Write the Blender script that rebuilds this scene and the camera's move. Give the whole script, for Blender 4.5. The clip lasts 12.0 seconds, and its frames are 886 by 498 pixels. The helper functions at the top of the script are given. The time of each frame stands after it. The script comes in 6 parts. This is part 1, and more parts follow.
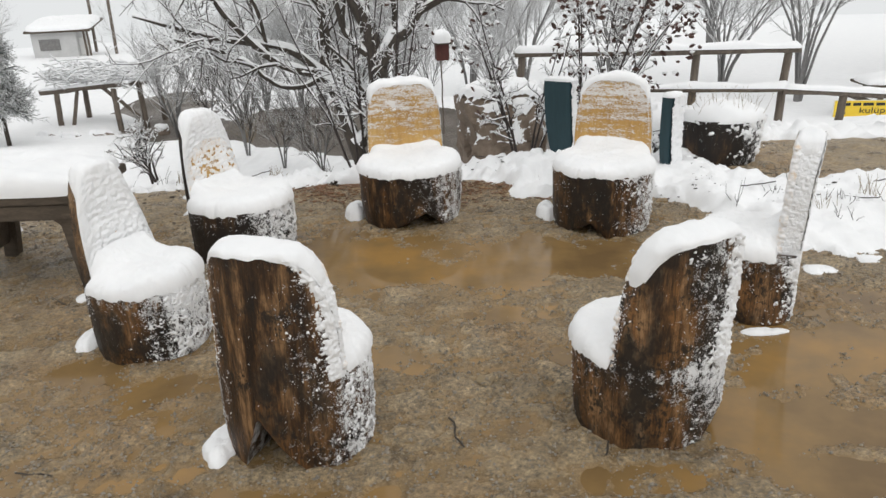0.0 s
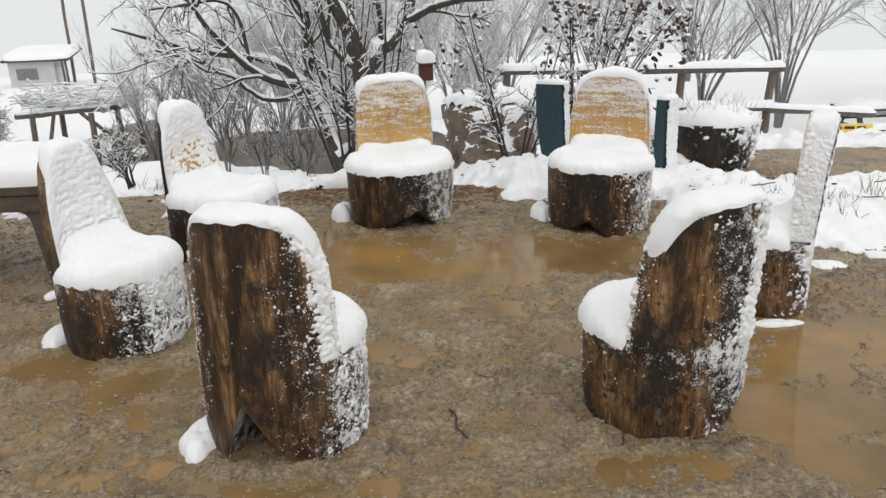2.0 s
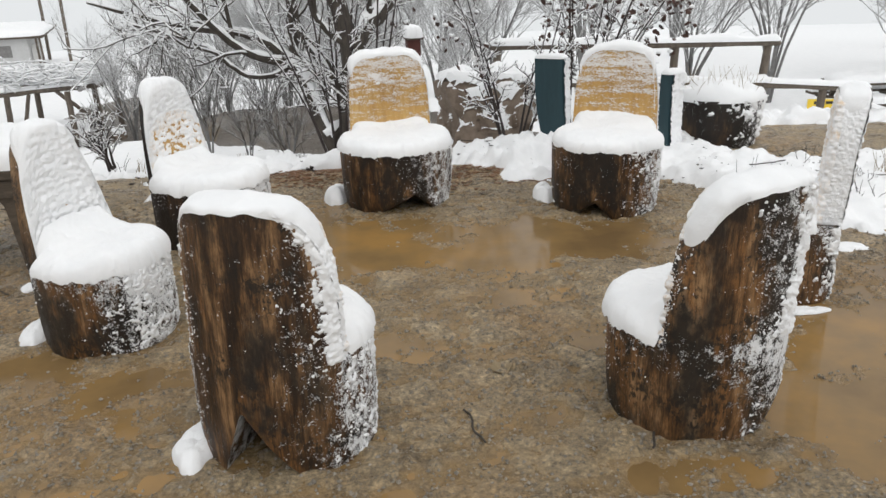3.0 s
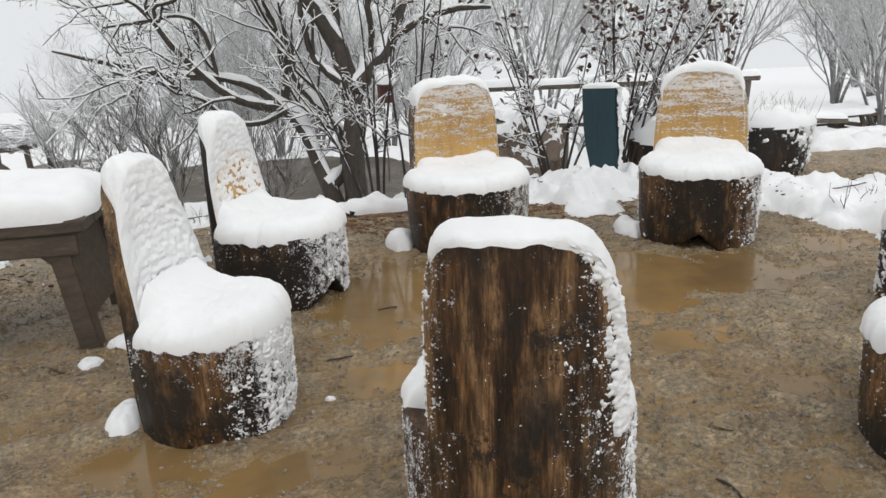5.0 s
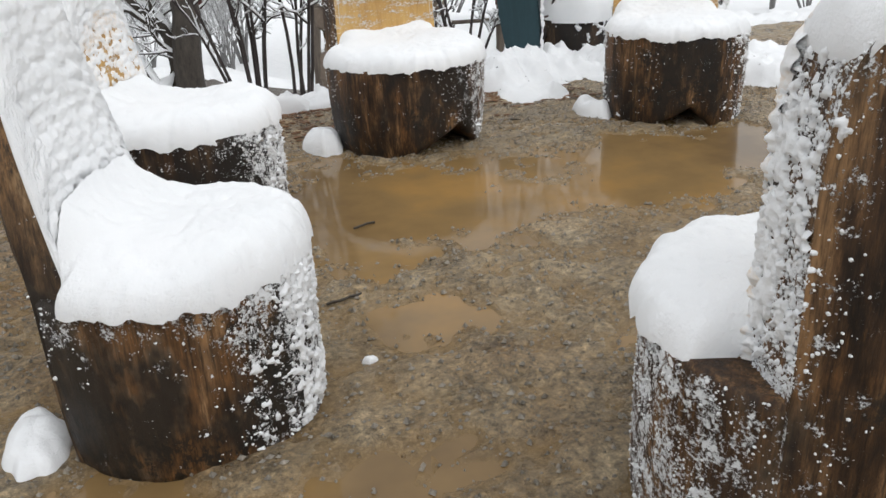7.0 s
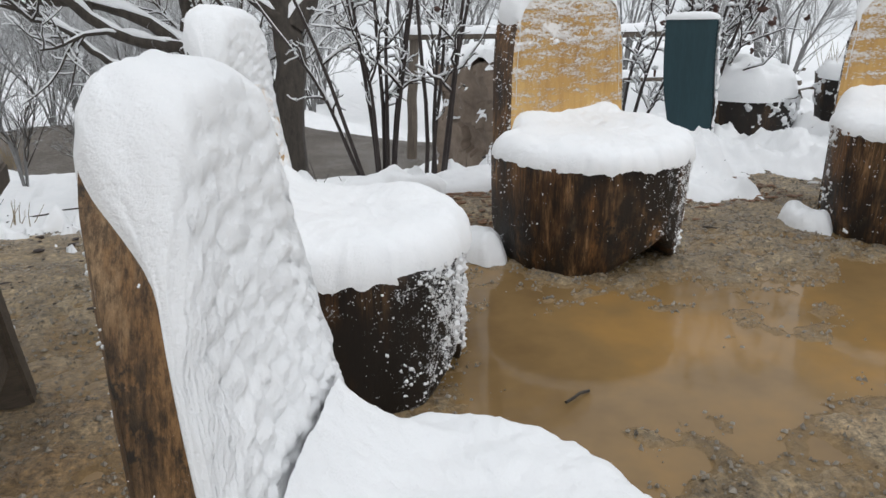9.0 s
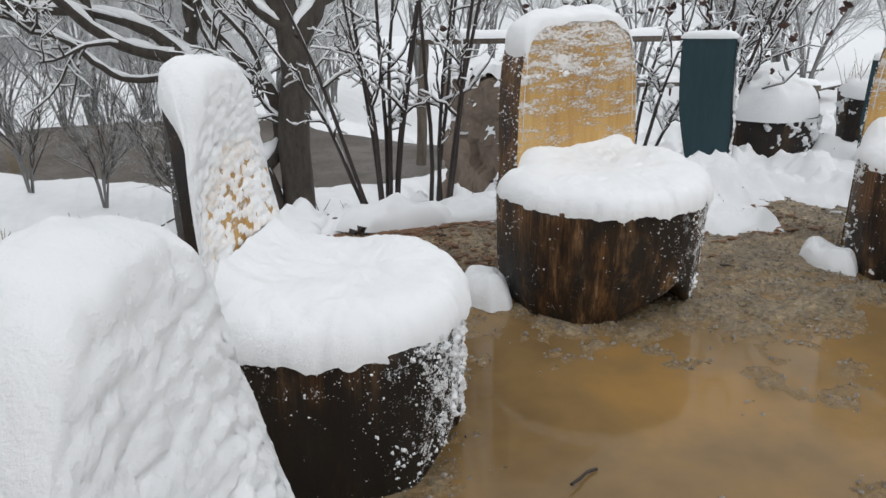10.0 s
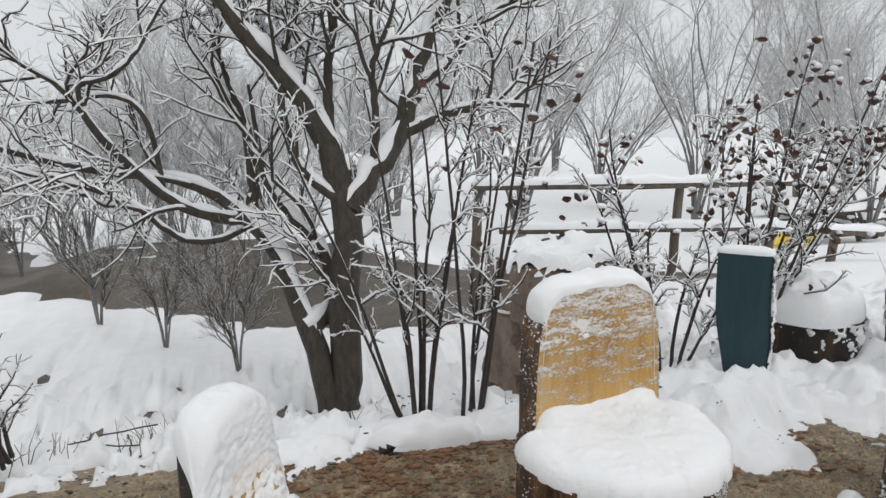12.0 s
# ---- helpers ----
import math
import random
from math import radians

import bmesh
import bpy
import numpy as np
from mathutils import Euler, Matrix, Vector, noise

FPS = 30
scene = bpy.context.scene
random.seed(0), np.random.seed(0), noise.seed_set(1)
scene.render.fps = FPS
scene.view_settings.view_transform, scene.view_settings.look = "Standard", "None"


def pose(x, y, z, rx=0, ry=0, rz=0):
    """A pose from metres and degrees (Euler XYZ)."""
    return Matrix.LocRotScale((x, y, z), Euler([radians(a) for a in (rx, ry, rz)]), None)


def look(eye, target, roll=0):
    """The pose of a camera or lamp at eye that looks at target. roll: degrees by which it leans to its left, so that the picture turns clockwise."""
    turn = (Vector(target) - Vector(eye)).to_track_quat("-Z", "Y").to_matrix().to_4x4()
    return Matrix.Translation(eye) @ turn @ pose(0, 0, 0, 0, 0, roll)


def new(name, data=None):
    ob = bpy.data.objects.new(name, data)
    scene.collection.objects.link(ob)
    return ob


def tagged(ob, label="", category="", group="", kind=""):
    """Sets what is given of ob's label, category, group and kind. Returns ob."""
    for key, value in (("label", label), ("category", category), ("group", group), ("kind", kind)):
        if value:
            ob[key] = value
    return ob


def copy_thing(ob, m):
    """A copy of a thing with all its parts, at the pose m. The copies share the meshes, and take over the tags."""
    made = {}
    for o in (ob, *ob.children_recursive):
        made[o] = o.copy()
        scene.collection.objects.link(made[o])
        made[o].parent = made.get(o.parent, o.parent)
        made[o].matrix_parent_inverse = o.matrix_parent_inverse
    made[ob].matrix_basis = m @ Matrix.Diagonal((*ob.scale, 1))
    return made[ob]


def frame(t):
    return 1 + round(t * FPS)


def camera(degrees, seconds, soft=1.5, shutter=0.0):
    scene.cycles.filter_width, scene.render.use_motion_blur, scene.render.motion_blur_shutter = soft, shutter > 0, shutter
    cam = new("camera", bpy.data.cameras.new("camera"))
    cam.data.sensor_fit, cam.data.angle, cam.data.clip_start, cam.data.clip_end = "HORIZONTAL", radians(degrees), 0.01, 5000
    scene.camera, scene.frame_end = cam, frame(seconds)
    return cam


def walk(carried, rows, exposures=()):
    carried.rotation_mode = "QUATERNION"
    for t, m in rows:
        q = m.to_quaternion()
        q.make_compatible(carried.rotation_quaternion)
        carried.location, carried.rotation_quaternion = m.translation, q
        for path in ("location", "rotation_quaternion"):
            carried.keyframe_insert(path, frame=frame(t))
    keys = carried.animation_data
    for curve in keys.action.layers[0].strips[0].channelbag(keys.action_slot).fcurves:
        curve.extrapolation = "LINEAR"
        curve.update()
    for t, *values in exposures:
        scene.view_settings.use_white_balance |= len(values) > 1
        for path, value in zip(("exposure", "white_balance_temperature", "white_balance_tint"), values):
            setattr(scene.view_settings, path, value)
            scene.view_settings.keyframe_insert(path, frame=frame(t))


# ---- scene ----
cam = camera(59.1, 12.0)
PATH = [
    (0, (0.07, 0.069, 1.687), (0.031, 1.926, 0.945), -2.4),
    (0.5, (0.051, 0.073, 1.619), (0.029, 1.938, 0.896), -2.7),
    (1, (0.045, 0.095, 1.529), (0.029, 1.972, 0.838), -2.9),
    (1.5, (0.04, 0.125, 1.445), (0.034, 2.018, 0.801), -2.6),
    (2, (-0.012, 0.188, 1.428), (0.005, 2.075, 0.767), -1.8),
    (2.5, (-0.06, 0.24, 1.422), (-0.033, 2.121, 0.743), -2.0),
    (2.7, (-0.072, 0.309, 1.409), (-0.038, 2.184, 0.714), -2.1),
    (4.3, (-0.589, 0.681, 1.371), (-0.207, 2.493, 0.615), 0.0),
    (4.5, (-0.722, 0.744, 1.343), (-0.284, 2.56, 0.629), -0.3),
    (5, (-0.909, 0.894, 1.235), (-0.654, 2.786, 0.638), -2.8),
    (5.5, (-0.959, 1.142, 1.095), (-0.752, 3.035, 0.483), -3.4),
    (6, (-1.062, 1.343, 0.979), (-0.836, 3.196, 0.262), -4.8),
    (6.5, (-1.242, 1.581, 0.9), (-0.729, 3.359, 0.141), -3.9),
    (7, (-1.415, 1.857, 0.883), (-0.685, 3.543, 0.092), -2.7),
    (7.5, (-1.506, 2.073, 0.822), (-0.938, 3.877, 0.171), -3.9),
    (7.7, (-1.521, 2.14, 0.811), (-1.023, 3.963, 0.157), -4.4),
    (9.3, (-1.536, 2.752, 0.929), (-0.891, 4.514, 0.238), 0.3),
    (9.5, (-1.523, 2.775, 0.929), (-0.878, 4.545, 0.258), 0.0),
    (10, (-1.447, 2.835, 1.017), (-0.849, 4.609, 0.313), -0.1),
    (10.5, (-1.356, 2.87, 1.158), (-0.828, 4.673, 0.473), 0.3),
    (11, (-1.323, 2.885, 1.306), (-0.81, 4.711, 0.673), 0.6),
    (11.5, (-1.31, 2.887, 1.429), (-0.806, 4.749, 0.899), 0.5),
    (12, (-1.297, 2.874, 1.533), (-0.837, 4.76, 1.052), 0.2),
]
walk(cam, [(t, look(eye, target, roll)) for t, eye, target, roll in PATH],
     exposures=[(0.0, -0.02, 6450, 10), (2.7, 0.0, 6400, 10), (5.5, -0.03, 6380, 10), (7.5, 0.14, 6200, 10), (9.5, -0.11, 6150, 10), (12.0, -0.16, 6280, 10)])

# ---- sky and light: thick overcast, falling-snow haze ----
world = bpy.data.worlds.new("overcast")
scene.world = world
world.use_nodes = True
wn, wl = world.node_tree.nodes, world.node_tree.links
wn.clear()
w_out = wn.new("ShaderNodeOutputWorld")
w_bg = wn.new("ShaderNodeBackground")
w_sky = wn.new("ShaderNodeTexSky")
w_sky.sky_type, w_sky.sun_disc = "NISHITA", False
w_sky.sun_elevation, w_sky.sun_rotation = radians(48), radians(150)
w_sat = wn.new("ShaderNodeHueSaturation")
w_sat.inputs["Saturation"].default_value = 0.2
w_sat.inputs["Value"].default_value = 0.1
w_geo = wn.new("ShaderNodeTexCoord")
w_sep = wn.new("ShaderNodeSeparateXYZ")
w_ramp = wn.new("ShaderNodeValToRGB")
w_ramp.color_ramp.elements[0].position, w_ramp.color_ramp.elements[0].color = 0.0, (0.76, 0.775, 0.775, 1)
w_ramp.color_ramp.elements[1].position, w_ramp.color_ramp.elements[1].color = 0.9, (1.04, 1.03, 1.01, 1)
w_mix = wn.new("ShaderNodeMixRGB")
w_mix.inputs[0].default_value = 0.9
wl.new(w_sky.outputs[0], w_sat.inputs["Color"])
wl.new(w_geo.outputs["Generated"], w_sep.inputs[0])
wl.new(w_sep.outputs["Z"], w_ramp.inputs[0])
wl.new(w_sat.outputs[0], w_mix.inputs[1])
wl.new(w_ramp.outputs[0], w_mix.inputs[2])
wl.new(w_mix.outputs[0], w_bg.inputs[0])
w_bg.inputs[1].default_value = 1.0
wl.new(w_bg.outputs[0], w_out.inputs[0])

# Emissive cylinder added in place of far mist; it hides the distant ground.
mist = bpy.data.materials.new("glowing_mist_backdrop")
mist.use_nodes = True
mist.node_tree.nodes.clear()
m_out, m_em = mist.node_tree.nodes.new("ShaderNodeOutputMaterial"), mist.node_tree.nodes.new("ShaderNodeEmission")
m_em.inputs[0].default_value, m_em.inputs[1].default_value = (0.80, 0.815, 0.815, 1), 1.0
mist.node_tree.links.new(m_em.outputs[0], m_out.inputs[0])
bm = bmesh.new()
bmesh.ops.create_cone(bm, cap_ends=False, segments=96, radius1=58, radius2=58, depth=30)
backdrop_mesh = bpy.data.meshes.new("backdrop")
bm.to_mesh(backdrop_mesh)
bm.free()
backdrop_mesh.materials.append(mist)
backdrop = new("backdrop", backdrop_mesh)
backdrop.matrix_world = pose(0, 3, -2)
tagged(backdrop, "pale grey glowing backdrop standing in for distant mist", "mist", kind="structure")

sun = new("sun", bpy.data.lights.new("sun", "SUN"))
sun.data.energy, sun.data.angle, sun.data.color = 0.8, radians(60), (1.0, 0.98, 0.95)
sun.matrix_world = look((3, -4, 8), (0, 3, 0))
scene.view_settings.exposure = 0.0


# ---- numeric helpers ----
def smooth(v):
    v = np.clip(v, 0.0, 1.0)
    return v * v * (3 - 2 * v)


def lattice(ix, iy, iz, seed):
    h = (ix.astype(np.int64) * 374761393 + iy.astype(np.int64) * 668265263 + iz.astype(np.int64) * 1274126177 + seed * 974711) & 0xFFFFFFFF
    h = ((h ^ (h >> 13)) * 1103515245) & 0xFFFFFFFF
    h = ((h ^ (h >> 16)) * 2654435761) & 0xFFFFFFFF
    return ((h >> 8) & 0xFFFF) / 32767.5 - 1.0


def value_noise(x, y, z, seed=0):
    x, y, z = np.broadcast_arrays(np.asarray(x, float), np.asarray(y, float), np.asarray(z, float))
    ix, iy, iz = np.floor(x).astype(np.int64), np.floor(y).astype(np.int64), np.floor(z).astype(np.int64)
    fx, fy, fz = smooth(x - ix), smooth(y - iy), smooth(z - iz)
    total = 0.0
    for dx in (0, 1):
        for dy in (0, 1):
            for dz in (0, 1):
                wgt = (fx if dx else 1 - fx) * (fy if dy else 1 - fy) * (fz if dz else 1 - fz)
                total = total + wgt * lattice(ix + dx, iy + dy, iz + dz, seed)
    return total


def fbm(x, y, z=0.0, octaves=4, seed=0):
    total, amp = 0.0, 0.5
    for o in range(octaves):
        total = total + amp * value_noise(np.asarray(x) * 2 ** o, np.asarray(y) * 2 ** o, np.asarray(z) * 2 ** o + 7.3 * o, seed + o)
        amp *= 0.5
    return total


def mesh_from(name, verts, faces, materials, smooth_shade=True, indices=None):
    me = bpy.data.meshes.new(name)
    me.from_pydata(np.asarray(verts, float).tolist(), [], faces.tolist() if isinstance(faces, np.ndarray) else faces)
    for m in materials:
        me.materials.append(m)
    n = len(me.polygons)
    me.polygons.foreach_set("use_smooth", [smooth_shade] * n)
    if indices is not None:
        me.polygons.foreach_set("material_index", np.asarray(indices, np.int32))
    me.update()
    return me


def cobble(x, y, seed):
    """Rounded lumps packed side by side, one to a unit cell, 0 in the gaps to 1 on their tops."""
    ix, iy = np.floor(x), np.floor(y)
    near = np.full(np.broadcast(x, y).shape, 9.0)
    for i in (-1, 0, 1):
        for j in (-1, 0, 1):
            cx, cy = (ix + i).astype(int), (iy + j).astype(int)
            ox, oy = value_noise(cx * 1.0, cy * 1.0, 0.0, seed + 71), value_noise(cx * 1.0, cy * 1.0, 0.0, seed + 72)
            near = np.minimum(near, (cx + 0.5 + 0.38 * ox - x) ** 2 + (cy + 0.5 + 0.38 * oy - y) ** 2)
    return np.maximum(0, 1 - near)


def grid_faces(n, m, wrap=False):
    """Quads of an n x m grid of vertices; wrap joins the last column to the first."""
    i, j = np.meshgrid(np.arange(n - 1), np.arange(m if wrap else m - 1), indexing="ij")
    j2 = (j + 1) % m
    return np.stack([i * m + j, i * m + j2, (i + 1) * m + j2, (i + 1) * m + j], -1).reshape(-1, 4)


def part(name, mesh, parent, label=""):
    """Links a mesh as one object under a thing or a part."""
    ob = new(name, mesh)
    ob.parent = parent
    return tagged(ob, label)


def from_bm(name, bm, materials, smooth_shade=False):
    me = bpy.data.meshes.new(name)
    bmesh.ops.recalc_face_normals(bm, faces=bm.faces)
    bm.to_mesh(me)
    bm.free()
    for m in materials:
        me.materials.append(m)
    me.polygons.foreach_set("use_smooth", [smooth_shade] * len(me.polygons))
    return me


def plank(name, size, material, bevel=0.008, seed=0, wobble=0.004, cuts=5):
    """A sawn board centred on its origin, with eased, slightly worn edges."""
    bm = bmesh.new()
    bmesh.ops.create_cube(bm, size=1.0)
    for v in bm.verts:
        v.co = Vector((v.co.x * size[0], v.co.y * size[1], v.co.z * size[2]))
    bmesh.ops.bevel(bm, geom=bm.edges[:], offset=bevel, segments=2, affect="EDGES")
    long_axis = max(range(3), key=lambda a: size[a])
    edges = [e for e in bm.edges if abs((e.verts[0].co - e.verts[1].co)[long_axis]) > size[long_axis] * 0.6]
    bmesh.ops.subdivide_edges(bm, edges=edges, cuts=cuts, use_grid_fill=True)
    for v in bm.verts:
        v.co += noise.noise_vector(v.co * 6 + Vector((seed * 3.7, 0, 0))) * wobble
    return from_bm(name, bm, [material])


def pillow(name, cx, cy, rx, ry, height, material, seed=0, base=0.0, power=5.0, n=20, m=44, lumps=0.012, square=2.0):
    """A rounded, slightly uneven pad of settled snow on an elliptical or squarish foot."""
    s = np.sin(np.linspace(0, 1, n) * math.pi / 2)[:, None]
    a = np.linspace(0, 2 * math.pi, m, endpoint=False)[None, :]
    ca, sa = np.cos(a), np.sin(a)
    k = (np.abs(ca) ** square + np.abs(sa) ** square) ** (-1 / square)
    edge = 1 + 0.06 * fbm(ca * 2.5 + seed, sa * 2.5, 0.0, 3, seed)
    x, y = cx + rx * s * k * ca * edge, cy + ry * s * k * sa * edge
    z = base + height * (1 - s ** power) ** 0.5 * np.ones_like(a)
    z = z + lumps * fbm(x * 9, y * 9, seed * 1.3, 3, seed + 5) * (1 - s ** 8) * 2
    v = np.stack([x, y, z], -1).reshape(-1, 3)
    return mesh_from(name, v, grid_faces(n, m, True)[:, ::-1], [material])


# ---- materials ----
def material(name):
    m = bpy.data.materials.new(name)
    m.use_nodes = True
    nt = m.node_tree
    return m, nt.nodes, nt.links, nt.nodes["Principled BSDF"]


def noise_node(nodes, links, coord, scale, detail=5.0, rough=0.6, stretch=(1, 1, 1)):
    mp = nodes.new("ShaderNodeMapping")
    mp.inputs["Scale"].default_value = stretch
    links.new(coord, mp.inputs["Vector"])
    n = nodes.new("ShaderNodeTexNoise")
    n.inputs["Scale"].default_value, n.inputs["Detail"].default_value, n.inputs["Roughness"].default_value = scale, detail, rough
    links.new(mp.outputs[0], n.inputs["Vector"])
    return n.outputs["Fac"]


def ramp_node(nodes, links, fac, stops):
    r = nodes.new("ShaderNodeValToRGB")
    el = r.color_ramp.elements
    while len(el) < len(stops):
        el.new(0.5)
    for e, (p, c) in zip(el, stops):
        e.position, e.color = p, (*c, 1) if len(c) == 3 else c
    links.new(fac, r.inputs[0])
    return r.outputs[0]


def mix_node(nodes, links, fac, a, b, blend="MIX"):
    n = nodes.new("ShaderNodeMixRGB")
    n.blend_type = blend
    for i, v in enumerate((fac, a, b)):
        if isinstance(v, (float, int)):
            n.inputs[i].default_value = v
        elif isinstance(v, tuple):
            n.inputs[i].default_value = (*v, 1)
        else:
            links.new(v, n.inputs[i])
    return n.outputs[0]


def bump_node(nodes, links, bsdf, height, strength, distance):
    b = nodes.new("ShaderNodeBump")
    b.inputs["Strength"].default_value, b.inputs["Distance"].default_value = strength, distance
    links.new(height, b.inputs["Height"])
    links.new(b.outputs[0], bsdf.inputs["Normal"])


def coord_out(nodes, which="Object"):
    return nodes.new("ShaderNodeTexCoord").outputs[which]


def math_node(nodes, links, op, a, b):
    n = nodes.new("ShaderNodeMath")
    n.operation = op
    for i, v in enumerate((a, b)):
        if isinstance(v, (float, int)):
            n.inputs[i].default_value = v
        else:
            links.new(v, n.inputs[i])
    return n.outputs[0]


def range_node(nodes, links, value, lo, hi, to_lo, to_hi):
    n = nodes.new("ShaderNodeMapRange")
    for k, v in (("From Min", lo), ("From Max", hi), ("To Min", to_lo), ("To Max", to_hi)):
        n.inputs[k].default_value = v
    links.new(value, n.inputs["Value"])
    return n.outputs[0]


def frost_mask(nodes, links, coord, least, under, lee):
    """Fine driven snow caught in the grain of the wood: denser on the windward side in the band below the seat (under) and where it eddied behind the log (lee)."""
    dot = nodes.new("ShaderNodeVectorMath")
    dot.operation = "DOT_PRODUCT"
    dot.inputs[1].default_value = (0.97, -0.26, 0.0)
    links.new(nodes.new("ShaderNodeNewGeometry").outputs["Normal"], dot.inputs[0])
    sep = nodes.new("ShaderNodeSeparateXYZ")
    links.new(coord, sep.inputs[0])
    band = math_node(nodes, links, "MULTIPLY", range_node(nodes, links, sep.outputs["Z"], 0.16, 0.33, 0.0, under), range_node(nodes, links, sep.outputs["Z"], 0.345, 0.37, 1.0, 0.0))
    lift = math_node(nodes, links, "ADD", range_node(nodes, links, dot.outputs["Value"], 0.2, 0.95, 0.0, 0.14), band)
    lift = math_node(nodes, links, "ADD", lift, range_node(nodes, links, dot.outputs["Value"], -0.35, -0.9, 0.0, lee))
    fine = noise_node(nodes, links, coord, 170.0, 5, 0.75)
    clump = noise_node(nodes, links, coord, 26.0, 5, 0.7)
    total = math_node(nodes, links, "ADD", math_node(nodes, links, "ADD", math_node(nodes, links, "MULTIPLY", fine, 0.5), math_node(nodes, links, "MULTIPLY", clump, 0.5)), lift)
    return ramp_node(nodes, links, total, [(least, (0, 0, 0)), (least + 0.035, (0.95,) * 3)])


def make_snow():
    m, n, l, b = material("fresh_snow")
    c = coord_out(n)
    big = noise_node(n, l, c, 6.0, 3)
    clod = noise_node(n, l, c, 38.0, 4, 0.6)
    fine = noise_node(n, l, c, 170.0, 6, 0.7)
    l.new(ramp_node(n, l, big, [(0.3, (0.85, 0.86, 0.87)), (0.7, (0.905, 0.91, 0.915))]), b.inputs["Base Color"])
    b.inputs["Roughness"].default_value = 0.8
    b.inputs["Specular IOR Level"].default_value = 0.15
    bump_node(n, l, b, mix_node(n, l, 0.45, clod, fine), 0.75, 0.008)
    return m


def make_log(name, dark, mid, light, char=0.0, mottle=0.0, under=0.0, lee=0.0):
    """Peeled, weathered, wet log: upright streaks, patches of orange and grey wood, black lichen and cracks."""
    m, n, l, b = material(name)
    c = coord_out(n)
    streak = noise_node(n, l, c, 3.2, 9, 0.74, (5, 5, 0.9))
    fibre = noise_node(n, l, c, 16.0, 6, 0.75, (10, 10, 0.6))
    blotch = noise_node(n, l, c, 4.5, 5, 0.65, (1, 1, 0.5))
    patch = noise_node(n, l, c, 7.0, 6, 0.7, (1.6, 1.6, 0.45))
    lichen = noise_node(n, l, c, 42.0, 7, 0.75, (1, 1, 0.7))
    where = noise_node(n, l, c, 5.5, 3, 0.5)
    col = ramp_node(n, l, streak, [(0.38, dark), (0.49, mid), (0.60, light)])
    col = mix_node(n, l, ramp_node(n, l, patch, [(0.54 - mottle * 0.1, (0, 0, 0)), (0.62 - mottle * 0.06, (0.8,) * 3)]), col, mix_node(n, l, fibre, tuple(v * 0.55 for v in mid), (light[0] * 1.05, light[1] * 0.86, light[2] * 0.62)))
    col = mix_node(n, l, ramp_node(n, l, fibre, [(0.36, (0.75,) * 3), (0.56, (0.0,) * 3)]), col, tuple(v * 0.3 for v in dark))
    pale = noise_node(n, l, c, 3.6, 6, 0.7, (1.2, 1.2, 0.6))
    col = mix_node(n, l, ramp_node(n, l, pale, [(0.57 - mottle * 0.07, (0, 0, 0)), (0.63 - mottle * 0.05, (0.35 + mottle * 0.4,) * 3)]), col, mix_node(n, l, fibre, (0.14, 0.10, 0.065), (0.30, 0.235, 0.16)))
    black = ramp_node(n, l, blotch, [(0.47 + char * -0.22, (0, 0, 0)), (0.58 + char * -0.22, (0.92, 0.92, 0.92))])
    col = mix_node(n, l, black, col, (0.013, 0.010, 0.008))
    spots = mix_node(n, l, 1.0, ramp_node(n, l, lichen, [(0.49, (0, 0, 0)), (0.55, (0.9,) * 3)]), ramp_node(n, l, where, [(0.50 - mottle * 0.12, (0, 0, 0)), (0.62 - mottle * 0.12, (1.0,) * 3)]), "MULTIPLY")
    col = mix_node(n, l, spots, col, (0.012, 0.011, 0.009))
    frost = frost_mask(n, l, c, 0.62, under, lee)
    col = mix_node(n, l, frost, col, (0.82, 0.83, 0.84))
    l.new(col, b.inputs["Base Color"])
    l.new(mix_node(n, l, frost, ramp_node(n, l, streak, [(0.3, (0.40,) * 3), (0.7, (0.70,) * 3)]), (0.85, 0.85, 0.85)), b.inputs["Roughness"])
    b.inputs["Specular IOR Level"].default_value = 0.35
    relief = mix_node(n, l, 0.4, mix_node(n, l, 0.5, fibre, streak), lichen)
    bump_node(n, l, b, mix_node(n, l, 0.35, relief, frost), 0.9, 0.009)
    return m


